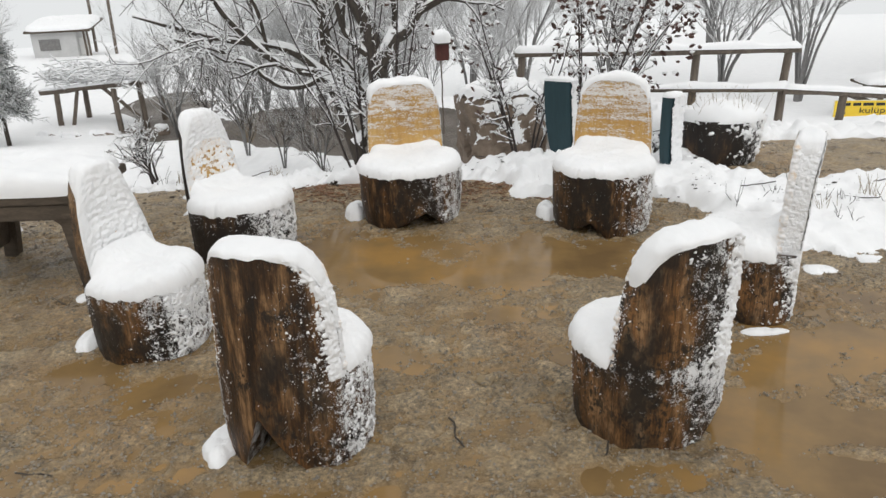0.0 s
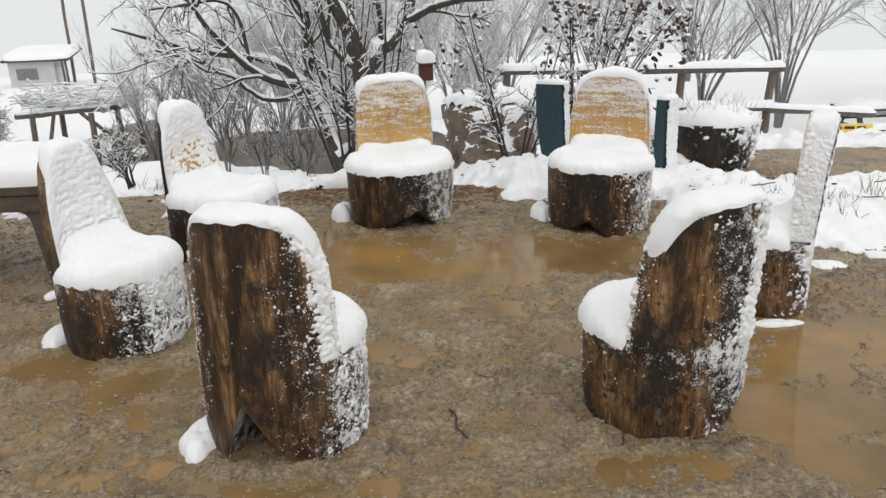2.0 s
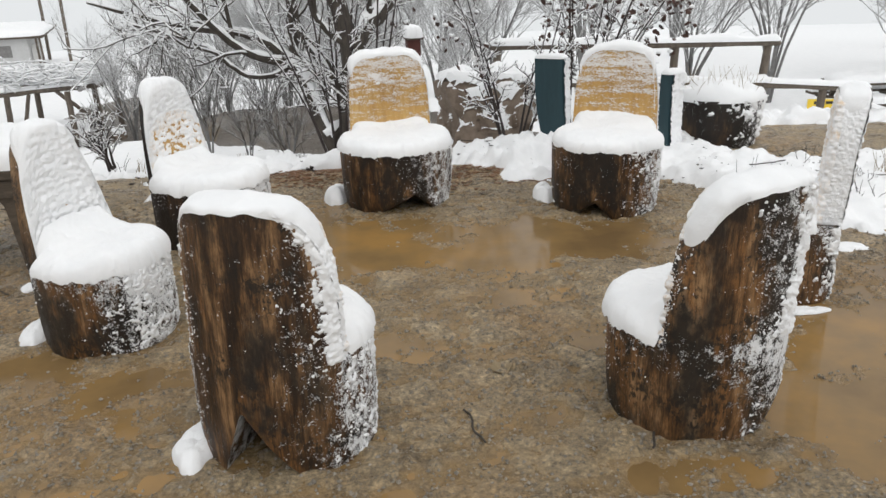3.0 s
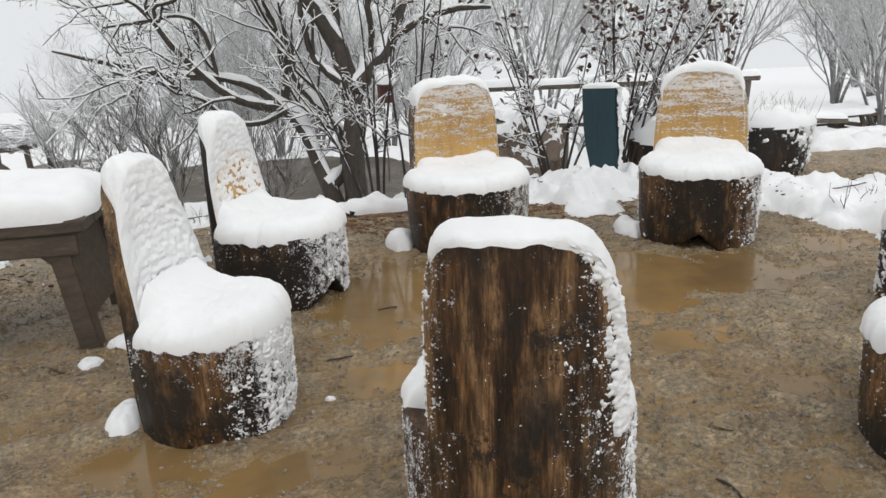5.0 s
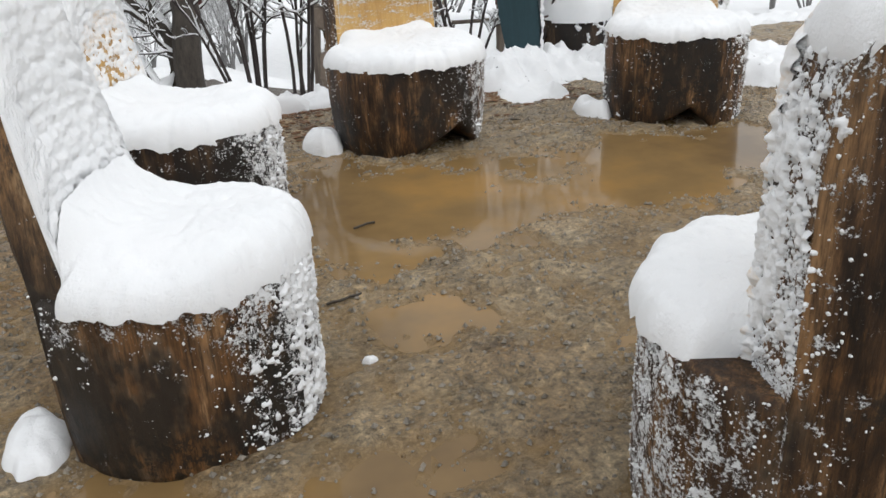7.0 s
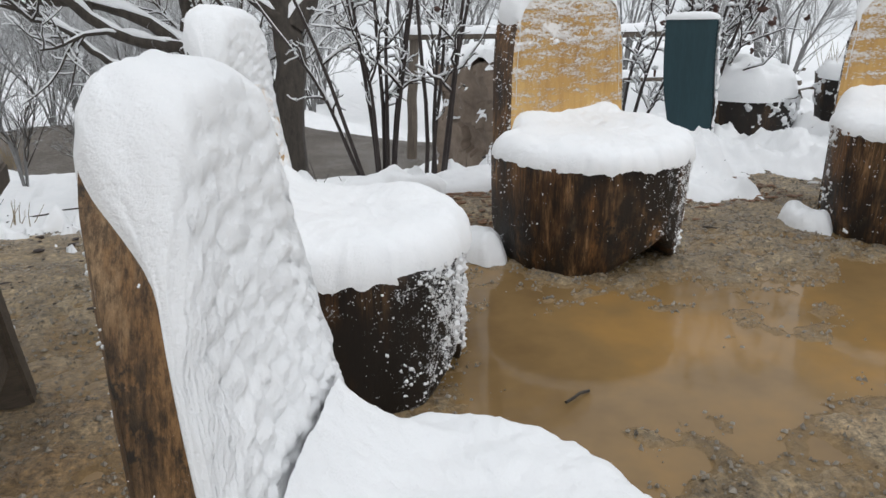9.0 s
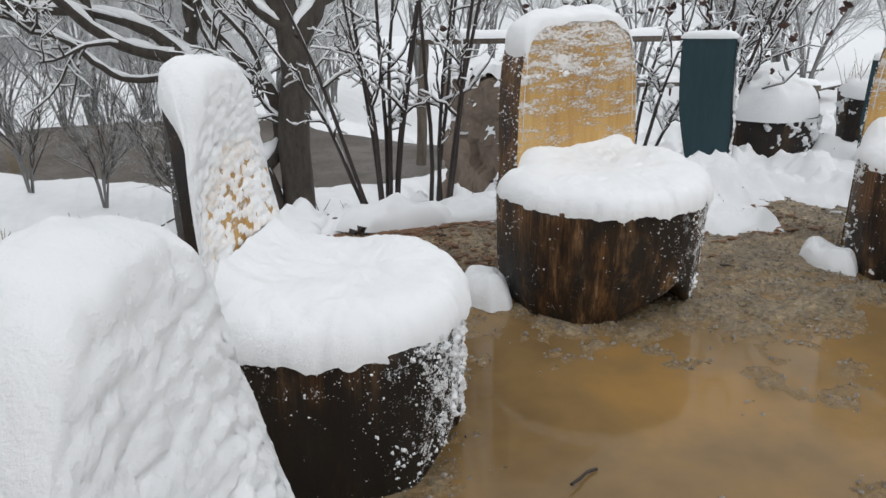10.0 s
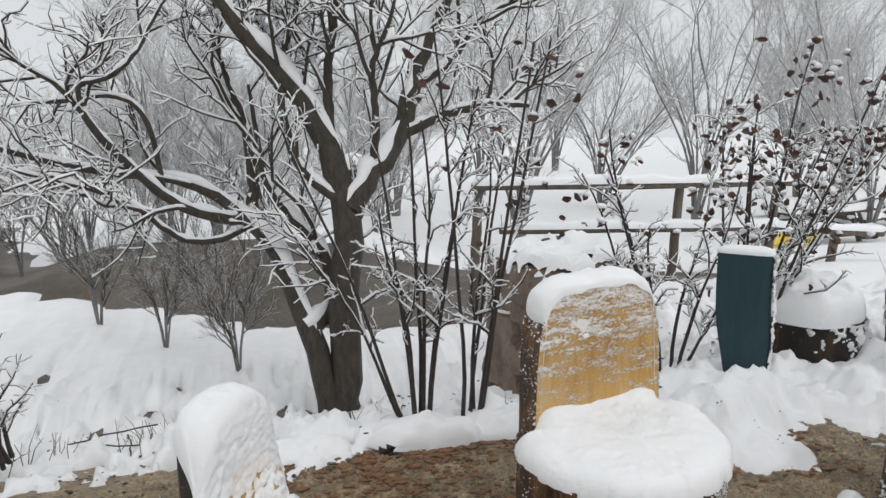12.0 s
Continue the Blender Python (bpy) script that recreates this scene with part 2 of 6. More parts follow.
def make_mud():
    m, n, l, b = material("wet_mud")
    c = coord_out(n)
    big = noise_node(n, l, c, 0.9, 5, 0.6)
    mid = noise_node(n, l, c, 5.0, 7, 0.7)
    grit = noise_node(n, l, c, 60.0, 8, 0.8)
    col = ramp_node(n, l, mid, [(0.3, (0.125, 0.090, 0.052)), (0.52, (0.285, 0.217, 0.130)), (0.72, (0.45, 0.36, 0.235))])
    col = mix_node(n, l, ramp_node(n, l, big, [(0.50, (0, 0, 0)), (0.66, (0.6,) * 3)]), col, (0.30, 0.175, 0.070))
    col = mix_node(n, l, 0.9, col, ramp_node(n, l, grit, [(0.36, (0.20,) * 3), (0.50, (0.95,) * 3), (0.66, (2.2, 2.12, 2.0))]), "MULTIPLY")
    v = n.new("ShaderNodeTexVoronoi")
    v.inputs["Scale"].default_value = 60.0
    l.new(c, v.inputs["Vector"])
    stone = ramp_node(n, l, v.outputs["Distance"], [(0.16, (1, 1, 1)), (0.26, (0, 0, 0))])
    pick = ramp_node(n, l, v.outputs["Color"], [(0.72, (0, 0, 0)), (0.80, (1, 1, 1))])
    stone = mix_node(n, l, 1.0, stone, pick, "MULTIPLY")
    col = mix_node(n, l, stone, col, (0.25, 0.215, 0.17))
    # silt at the water's edge: soaked, ochre and smooth
    sep = n.new("ShaderNodeSeparateXYZ")
    l.new(n.new("ShaderNodeNewGeometry").outputs["Position"], sep.inputs[0])
    level = n.new("ShaderNodeMapRange")
    level.inputs["From Min"].default_value, level.inputs["From Max"].default_value = 0.008, -0.004
    l.new(sep.outputs["Z"], level.inputs["Value"])
    yard = n.new("ShaderNodeMapRange")
    yard.inputs["From Min"].default_value, yard.inputs["From Max"].default_value = 5.15, 4.9
    l.new(sep.outputs["Y"], yard.inputs["Value"])
    silt = mix_node(n, l, 1.0, level.outputs[0], yard.outputs[0], "MULTIPLY")
    col = mix_node(n, l, mix_node(n, l, 1.0, silt, (0.8, 0.8, 0.8), "MULTIPLY"), col, (0.29, 0.185, 0.078))
    l.new(col, b.inputs["Base Color"])
    l.new(mix_node(n, l, silt, ramp_node(n, l, mid, [(0.38, (0.22,) * 3), (0.62, (0.55,) * 3)]), (0.07, 0.07, 0.07)), b.inputs["Roughness"])
    clod = noise_node(n, l, c, 22.0, 6, 0.75)
    h = mix_node(n, l, 0.5, mix_node(n, l, 0.5, grit, clod), mix_node(n, l, 0.6, mid, stone))
    bump_node(n, l, b, h, 1.0, 0.034)
    return m


def make_lane():
    """Wet trodden gravel of the lane, darker and greyer than the yard."""
    m, n, l, b = material("wet_gravel_lane")
    c = coord_out(n)
    big = noise_node(n, l, c, 0.6, 5, 0.6)
    grit = noise_node(n, l, c, 24.0, 8, 0.8)
    col = ramp_node(n, l, big, [(0.35, (0.085, 0.070, 0.055)), (0.65, (0.15, 0.125, 0.10))])
    col = mix_node(n, l, 0.8, col, ramp_node(n, l, grit, [(0.35, (0.35,) * 3), (0.5, (1.0,) * 3), (0.68, (1.9,) * 3)]), "MULTIPLY")
    l.new(col, b.inputs["Base Color"])
    l.new(ramp_node(n, l, big, [(0.4, (0.65,) * 3), (0.6, (0.4,) * 3)]), b.inputs["Roughness"])
    bump_node(n, l, b, grit, 1.0, 0.03)
    return m


def make_water():
    m, n, l, b = material("muddy_water")
    c = coord_out(n)
    big = noise_node(n, l, c, 1.6, 5)
    l.new(ramp_node(n, l, big, [(0.35, (0.155, 0.098, 0.043)), (0.5, (0.225, 0.143, 0.060)), (0.66, (0.31, 0.180, 0.060))]), b.inputs["Base Color"])
    b.inputs["Roughness"].default_value = 0.07
    b.inputs["IOR"].default_value = 1.33
    bump_node(n, l, b, noise_node(n, l, c, 14.0, 2), 0.04, 0.01)
    return m


def make_plain(name, a, b_, scale, rough, relief=0.3, stretch=(1, 1, 1), dist=0.004):
    m, n, l, b = material(name)
    c = coord_out(n)
    f = noise_node(n, l, c, scale, 7, 0.65, stretch)
    g = noise_node(n, l, c, scale * 6, 5, 0.7, stretch)
    col = ramp_node(n, l, mix_node(n, l, 0.35, f, g), [(0.32, a), (0.68, b_)])
    l.new(col, b.inputs["Base Color"])
    b.inputs["Roughness"].default_value = rough
    bump_node(n, l, b, mix_node(n, l, 0.5, f, g), relief, dist)
    return m


def make_yellow():
    """Yellow varnished wood with fine snow driven into it in level streaks, thickest at the head."""
    m, n, l, b = material("yellow_varnished_face")
    c = coord_out(n)
    grain = noise_node(n, l, c, 5.0, 7, 0.7, (6, 6, 0.7))
    tone = noise_node(n, l, c, 2.2, 4, 0.6)
    col = ramp_node(n, l, mix_node(n, l, 0.4, grain, tone), [(0.34, (0.36, 0.19, 0.045)), (0.5, (0.52, 0.31, 0.095)), (0.66, (0.66, 0.44, 0.17))])
    sep = n.new("ShaderNodeSeparateXYZ")
    l.new(c, sep.inputs[0])
    rise = range_node(n, l, sep.outputs["Z"], 0.45, 0.86, -0.035, 0.10)
    streak = noise_node(n, l, c, 16.0, 5, 0.65, (0.45, 0.45, 2.2))
    fleck = noise_node(n, l, c, 95.0, 5, 0.7, (0.8, 0.8, 1.5))
    total = math_node(n, l, "ADD", math_node(n, l, "ADD", math_node(n, l, "MULTIPLY", streak, 0.5), math_node(n, l, "MULTIPLY", fleck, 0.5)), rise)
    snow = ramp_node(n, l, total, [(0.515, (0, 0, 0)), (0.60, (0.9,) * 3)])
    l.new(mix_node(n, l, snow, col, (0.84, 0.83, 0.82)), b.inputs["Base Color"])
    l.new(mix_node(n, l, snow, (0.45, 0.45, 0.45), (0.85, 0.85, 0.85)), b.inputs["Roughness"])
    bump_node(n, l, b, mix_node(n, l, 0.7, grain, snow), 0.8, 0.006)
    return m


def make_thin_snow():
    """Snow so thin that the yellow wood tints it in places."""
    m, n, l, b = material("thin_snow_over_wood")
    c = coord_out(n)
    big = noise_node(n, l, c, 9.0, 4, 0.6, (1, 1, 2))
    fine = noise_node(n, l, c, 60.0, 5, 0.7)
    l.new(ramp_node(n, l, mix_node(n, l, 0.5, big, fine), [(0.36, (0.74, 0.60, 0.44)), (0.46, (0.84, 0.80, 0.76)), (0.55, (0.87, 0.87, 0.87))]), b.inputs["Base Color"])
    b.inputs["Roughness"].default_value = 0.8
    b.inputs["Specular IOR Level"].default_value = 0.15
    bump_node(n, l, b, mix_node(n, l, 0.5, big, fine), 0.8, 0.008)
    return m


SNOW, SNOW_THIN = make_snow(), make_thin_snow()
LOG = make_log("weathered_log", (0.016, 0.009, 0.005), (0.075, 0.037, 0.015), (0.29, 0.165, 0.075), -0.12)
LOG_EDDY = make_log("weathered_log_frosted", (0.016, 0.009, 0.005), (0.075, 0.037, 0.015), (0.29, 0.165, 0.075), -0.3, 0.0, 0.0, 0.13)
LOG_MOTTLED = make_log("mottled_log", (0.022, 0.012, 0.007), (0.13, 0.065, 0.026), (0.36, 0.21, 0.10), 0.10, 1.0, 0.09)
LOG_DARK = make_log("dark_wet_log", (0.014, 0.010, 0.008), (0.040, 0.024, 0.014), (0.13, 0.074, 0.036), 0.35, 0.0, 0.04)
YELLOW = make_yellow()
LOG_TAN = make_log("tan_split_log", (0.038, 0.021, 0.011), (0.155, 0.090, 0.042), (0.35, 0.23, 0.125), -0.15)
RED = make_plain("dark_red_paint", (0.06, 0.018, 0.014), (0.12, 0.035, 0.025), 12.0, 0.7)
MUD, LANE, WATER = make_mud(), make_lane(), make_water()
BARK = make_plain("grey_brown_bark", (0.016, 0.013, 0.010), (0.084, 0.068, 0.053), 9.0, 0.8, 0.7, (3, 3, 1), 0.01)
CANE = make_plain("dark_cane_bark", (0.018, 0.013, 0.012), (0.06, 0.045, 0.04), 20.0, 0.7, 0.5)
# Trunk and twig greys lightened: distance haze is painted into the colour.
HAZED_TRUNK = make_plain("hazed_grey_trunk", (0.13, 0.126, 0.122), (0.26, 0.255, 0.25), 8.0, 0.85, 0.5)
HAZED = make_plain("hazed_twigs", (0.36, 0.358, 0.356), (0.58, 0.578, 0.576), 8.0, 0.9, 0.3)
TEAL = make_plain("dark_teal_paint", (0.010, 0.035, 0.045), (0.022, 0.062, 0.075), 5.0, 0.55, 0.3, (4, 4, 0.6))
STONE = make_plain("grey_brown_stone", (0.10, 0.075, 0.055), (0.30, 0.24, 0.19), 3.5, 0.8, 0.8, (1, 1, 1), 0.02)
ROCK = make_plain("rusty_rock", (0.10, 0.072, 0.052), (0.30, 0.235, 0.18), 3.0, 0.8, 0.9, (1, 1, 1), 0.03)
GREY_WOOD = make_plain("weathered_grey_wood", (0.036, 0.027, 0.019), (0.125, 0.096, 0.068), 2.5, 0.7, 0.5, (3, 14, 14))
POST_WOOD = make_plain("weathered_post_wood", (0.06, 0.045, 0.035), (0.20, 0.165, 0.13), 2.5, 0.75, 0.5, (10, 10, 1))
LEAF = make_plain("withered_leaves", (0.03, 0.018, 0.014), (0.11, 0.05, 0.035), 12.0, 0.7)
STRAW = make_plain("dry_straw", (0.16, 0.115, 0.06), (0.32, 0.25, 0.15), 10.0, 0.8)
# Hut wall grey is paled to carry the mist in its colour.
WALL = make_plain("hazed_grey_render", (0.46, 0.46, 0.455), (0.58, 0.58, 0.575), 1.5, 0.9)
SIGN_WHITE = make_plain("white_sign_board", (0.70, 0.70, 0.68), (0.80, 0.80, 0.78), 4.0, 0.5, 0.05)
SIGN_YELLOW = make_plain("yellow_sign_print", (0.75, 0.52, 0.03), (0.85, 0.62, 0.06), 4.0, 0.5, 0.05)
INK = make_plain("black_ink", (0.01, 0.01, 0.01), (0.03, 0.03, 0.03), 9.0, 0.6, 0.05)
NEEDLE = make_plain("dark_evergreen_needles", (0.018, 0.028, 0.018), (0.05, 0.065, 0.045), 9.0, 0.8)

# ---- terrain ----
EDGE_X = np.array([-40.0, -5.0, -3.2, -2.6, -2.4, -2.24, -1.7, -1.35, -0.85, -0.35, 0.17, 0.5, 0.75, 0.95, 1.3, 1.42, 1.94, 2.28, 3.0, 5.0, 40.0])
EDGE_Y = np.array([4.6, 4.4, 4.4, 4.6, 4.85, 4.95, 4.85, 5.6, 5.7, 5.63, 5.72, 5.27, 5.15, 5.42, 5.35, 4.86, 3.9, 3.85, 3.8, 3.8, 3.6])



def to_segments(x, y, line):
    best = np.full(np.shape(x), 1e9)
    for (ax, ay), (bx, by) in zip(line, line[1:]):
        k = np.clip(((x - ax) * (bx - ax) + (y - ay) * (by - ay)) / ((bx - ax) ** 2 + (by - ay) ** 2), 0, 1)
        best = np.minimum(best, np.hypot(x - ax - k * (bx - ax), y - ay - k * (by - ay)))
    return best


def land(x, y):
    """The lie of the land: a level yard that falls away behind, steeply to the lane on one side, more evenly on the other."""
    side = smooth((x + 0.2) / 2.8)
    left = -1.05 * smooth((y - 5.5) / 2.4) - 0.25 * smooth((y - 8) / 4) - 1.3 * smooth((y - 15) / 5) - 0.05 * np.maximum(0, y - 20)
    low = -1.1 * smooth((y - 5.45) / 2.2) - 0.5 * smooth((y - 8) / 4) - 1.0 * smooth((y - 12) / 7) - 0.05 * np.maximum(0, y - 20)
    away = smooth((-3.4 - x) / 2.6)
    left = left * (1 - away) + low * away
    right = -0.22 * np.clip(y - 6.2, 0, 8.8) * smooth((y - 5.8) / 1.5) - 0.06 * np.maximum(0, y - 15)
    return np.maximum((1 - side) * left + side * right, -9.0)


PUDDLES = [  # centre x, y, half-lengths, turn in degrees, depth
    (0.05, 4.12, 0.95, 0.40, -4, 0.030), (-0.60, 4.15, 0.28, 0.62, 12, 0.026), (0.80, 4.10, 0.50, 0.34, 5, 0.026),
    (-1.15, 2.84, 0.26, 0.13, 10, 0.022), (-1.57, 2.98, 0.22, 0.12, -8, 0.021), (-0.78, 3.38, 0.20, 0.16, 0, 0.018),
    (1.40, 3.0, 0.20, 0.42, -12, 0.026), (1.80, 3.0, 0.34, 0.24, 0, 0.025), (1.50, 2.45, 0.46, 0.14, -14, 0.025),
    (1.12, 2.40, 0.18, 0.30, 5, 0.025), (1.30, 2.17, 0.36, 0.11, -8, 0.023), (0.70, 2.18, 0.28, 0.10, 0, 0.020),
    (-0.45, 2.12, 0.32, 0.11, 0, 0.016), (-1.05, 2.25, 0.22, 0.10, 20, 0.012), (2.05, 3.45, 0.35, 0.22, 0, 0.016),
    (1.60, 4.35, 0.40, 0.18, 20, 0.022), (0.30, 3.40, 0.32, 0.10, 0, 0.013), (0.55, 3.02, 0.26, 0.08, 10, 0.012),
    (-0.25, 3.02, 0.28, 0.12, -10, 0.012), (0.35, 2.5, 0.22, 0.09, 5, 0.010), (-1.9, 3.3, 0.30, 0.10, 15, 0.014),
    (-0.82, 3.75, 0.18, 0.14, 0, 0.015),
]


LANE_MAIN = [(-4.9, 16.2), (-3.9, 15.3), (-2.6, 14.1), (-1.0, 12.9), (0.2, 12.1), (1.5, 11.6), (2.4, 11.3)]
LANE_SIDE = [(-30.0, 12.5), (-13.0, 13.6), (-8.0, 14.2), (-4.3, 14.9)]
LANE_BACK = [(-5.2, 16.4), (-7.0, 20.0), (-10.0, 27.0)]


def ground_z(x, y):
    z = land(x, y)
    near = 1 - smooth((np.hypot(x, y - 3.5) - 4.5) / 6)
    rough = 0.35 + np.clip(fbm(x * 1.3, y * 1.3, 2.5, 2, 4) * 1.6 + 0.35, 0, 1)
    z = z + near * (0.010 * fbm(x * 1.6, y * 1.6, 0.2, 3, 5) + 0.010 * fbm(x * 4.0, y * 4.0, 0.5, 4, 3) + rough * (0.024 * fbm(x * 12, y * 12, 1.5, 3, 9) + 0.020 * fbm(x * 24, y * 24, 2.2, 2, 10)))
    z = z + 0.0075 * near
    for cx, cy, rx, ry, turn, depth in PUDDLES:
        c, s = math.cos(radians(turn)), math.sin(radians(turn))
        u, v = ((x - cx) * c + (y - cy) * s) / rx, (-(x - cx) * s + (y - cy) * c) / ry
        r = np.hypot(u, v) + 0.6 * fbm(x * 4.0, y * 4.0, 3.5, 3, 12) + 0.35 * fbm(x * 11.0, y * 11.0, 4.5, 2, 13)
        z = z - depth * (1 - smooth((r - 0.35) / 1.0)) * (0.85 + 0.9 * fbm(x * 7.0, y * 7.0, 5.5, 3, 14))
    return z


def snow_depth(x, y):
    edge = np.interp(x, EDGE_X, EDGE_Y) + 0.34 * fbm(x * 2.2, y * 2.2, 5.5, 5, 21)
    soft = 0.42 + 0.9 * smooth((-1.0 - x) / 0.5) * (1 - smooth((-3.2 - x) / 1.0)) + 0.3 * smooth((x - 1.1) / 0.3)
    d = 0.15 * smooth((y - edge + 0.10) / soft) - 0.026 - 0.12 * smooth((edge - 0.18 - y) / 0.25)
    bare = np.minimum(to_segments(x, y, [(2.55, 6.0), (4.0, 6.1), (9.0, 5.7)]) - 0.36, to_segments(x, y, [(-3.0, 6.5), (-3.9, 7.6), (-9.0, 8.6)]) - 0.28)
    lane = np.minimum(to_segments(x, y, LANE_MAIN) - 1.55, to_segments(x, y, LANE_SIDE) - 0.7)
    lane = np.minimum(lane, to_segments(x, y, LANE_BACK) - 0.7)
    bare = np.minimum(bare, lane)
    far_back = np.hypot(x, y - 3.0) - 8.5
    d = np.where(y < 3.6, np.maximum(d, 0.15 * smooth(far_back / 1.5) - 0.03), d)
    d = d - 0.24 * (1 - smooth((bare + 0.35 * fbm(x * 1.5, y * 1.5, 6.5, 3, 31)) / 0.5))
    near_bank = (1 - smooth((y - 8.5) / 1.5)) * (1 - smooth((np.abs(x) - 4) / 1.5))
    thin = 0.05 * fbm(x * 6.5, y * 6.5, 7.5, 4, 41) + (0.03 + 0.08 * smooth((-1.0 - x) / 0.4) * (1 - smooth((y - 5.9) / 0.4))) * fbm(x * 18, y * 18, 3.5, 3, 42)
    bank = smooth((y - edge) / 0.25) * near_bank
    lumps = bank * (0.13 * fbm(x * 3.5, y * 3.5, 9.5, 3, 47) + 0.12 * fbm(x * 10, y * 10, 9.1, 3, 48) + 0.055 * fbm(x * 26, y * 26, 9.7, 2, 49))
    right_patch = np.maximum(smooth((x - 1.2) / 0.4), smooth((-1.5 - x) / 0.3) * (1 - smooth((y - 5.9) / 0.3))) * (1 - smooth((y - 6.0) / 0.5)) * near_bank
    lumps = lumps + right_patch * (0.06 * fbm(x * 4, y * 4, 3.3, 4, 51) - 0.03) - lumps * 0.55 * right_patch
    holes = -0.4 * np.maximum(0, fbm(x * 4.2, y * 4.2, 4.4, 4, 61) - 0.13) * smooth((y - 6.0) / 0.5) * (1 - smooth((y - 10) / 2)) * smooth((0.3 - x) / 0.8)
    d = d - 0.045 * smooth((y - edge - 0.15) / 0.3) * near_bank * smooth((0.2 - x) / 0.5)
    out = d + thin * (0.45 + 0.7 * smooth((0.1 - d) / 0.1)) + 0.03 * fbm(x * 1.7, y * 1.7, 8.5, 3, 43) + lumps + holes
    left = smooth((-1.35 - x) / 0.25) * (1 - smooth((x + 3.4) / -0.4)) * (1 - smooth((y - 5.7) / 0.9))
    out = out - left * 0.16 * np.maximum(0, 0.30 + 1.9 * fbm(x * 7, y * 7, 2.1, 3, 63) + 1.4 * fbm(x * 22, y * 22, 2.6, 3, 64))
    return np.where((y < edge - 0.22) & (np.hypot(x, y - 3.0) < 8.0), -0.1, out)


def axis(lo, hi, fine_lo, fine_hi, step):
    core = np.arange(fine_lo, fine_hi + step / 2, step)
    out_hi, out_lo, s = [fine_hi], [fine_lo], step
    while out_hi[-1] < hi:
        s *= 1.13
        out_hi.append(out_hi[-1] + s)
    s = step
    while out_lo[-1] > lo:
        s *= 1.13
        out_lo.append(out_lo[-1] - s)
    return np.concatenate([out_lo[:0:-1], core, out_hi[1:]])


GX, GY = np.meshgrid(axis(-300, 300, -2.9, 2.9, 0.02), axis(-120, 600, 1.7, 7.6, 0.02), indexing="ij")
GZ = ground_z(GX, GY)
ground = new("ground", mesh_from("ground", np.stack([GX, GY, GZ], -1).reshape(-1, 3), grid_faces(*GX.shape), [MUD, LANE], True, (GY[:-1, :-1] > 7.4).astype(int).reshape(-1)))
tagged(ground, "wet brown mud yard with gravel, falling away to a lane", "ground", kind="structure")

SD = snow_depth(GX, GY)
# damp the fine ripple of the mud below the snow
SZ = land(GX, GY) + 0.01 + np.where(SD > 0, SD, SD * 2)
sf = grid_faces(*GX.shape)
keep = (SD.reshape(-1)[sf] > -0.003).any(1)
used, inverse = np.unique(sf[keep], return_inverse=True)
snow_sheet = new("snow_cover", mesh_from("snow_cover", np.stack([GX, GY, SZ], -1).reshape(-1, 3)[used], inverse.reshape(-1, 4), [SNOW]))
tagged(snow_sheet, "fresh white snow lying over the banks and fields", "snow", kind="stuff")

wv = np.array([(-3.2, 0.5, -0.004), (3.6, 0.5, -0.004), (3.6, 5.1, -0.004), (-3.2, 5.1, -0.004)])
water = new("puddle_water", mesh_from("puddle_water", wv, [(0, 1, 2, 3)], [WATER], False))
tagged(water, "shallow ochre muddy water standing in puddles", "water", kind="structure")


# ---- log chairs ----
WIND = Vector((0.97, -0.26, 0))


def log_radius(a, z, p):
    """Radius of the log at angle a and height z: slight taper, flutes and out-of-round, drawn in at the foot."""
    flute = 0.012 * np.cos(3 * a + p["seed"]) + 0.008 * np.cos(5 * a + 2 * p["seed"]) + 0.012 * fbm(np.cos(a) * 3 + p["seed"], np.sin(a) * 3, z * 1.2, 3, p["seed"])
    foot = p["foot"] * np.exp(-np.maximum(z, 0) / 0.07)
    return p["r"] * (1 - p["taper"] * z - foot) * (1 + flute * 1.3) + 0.003 * fbm(a * 9, z * 4, p["seed"], 2, 77)


def back_width(t, p, u=1.0):
    """Half-width of the back at height share t, on the side that u's sign names: each shoulder has its own roundness."""
    def half(n):
        return np.maximum(0, 1 - t ** n) ** (1 / n)
    return p["bw"] * np.where(np.asarray(u) < 0, half(p["round_l"] or p["round"]), half(p["round"])) * (1 - p["narrow"] * t)


def back_faces(x, z, p):
    """Outer and inner depth of the backrest slab at local x and height z."""
    flat = p["r"] * (1 - p["taper"] * z)
    ang = np.arctan2(-np.sqrt(np.maximum(flat ** 2 - x ** 2, 1e-4)), x)
    rr = log_radius(ang, z, p) + 0.003
    yo = -np.sqrt(np.maximum(rr ** 2 - x ** 2, 0.0))
    up = np.maximum(z - p["seat"], 0)
    yi = -(p["chord"] + p["lean"] * up)
    yo = np.maximum(yo, yi - p["slab"]) - p["lean"] * up * p["wedge"]
    return np.minimum(yo, yi - 0.012), yi + 0 * x


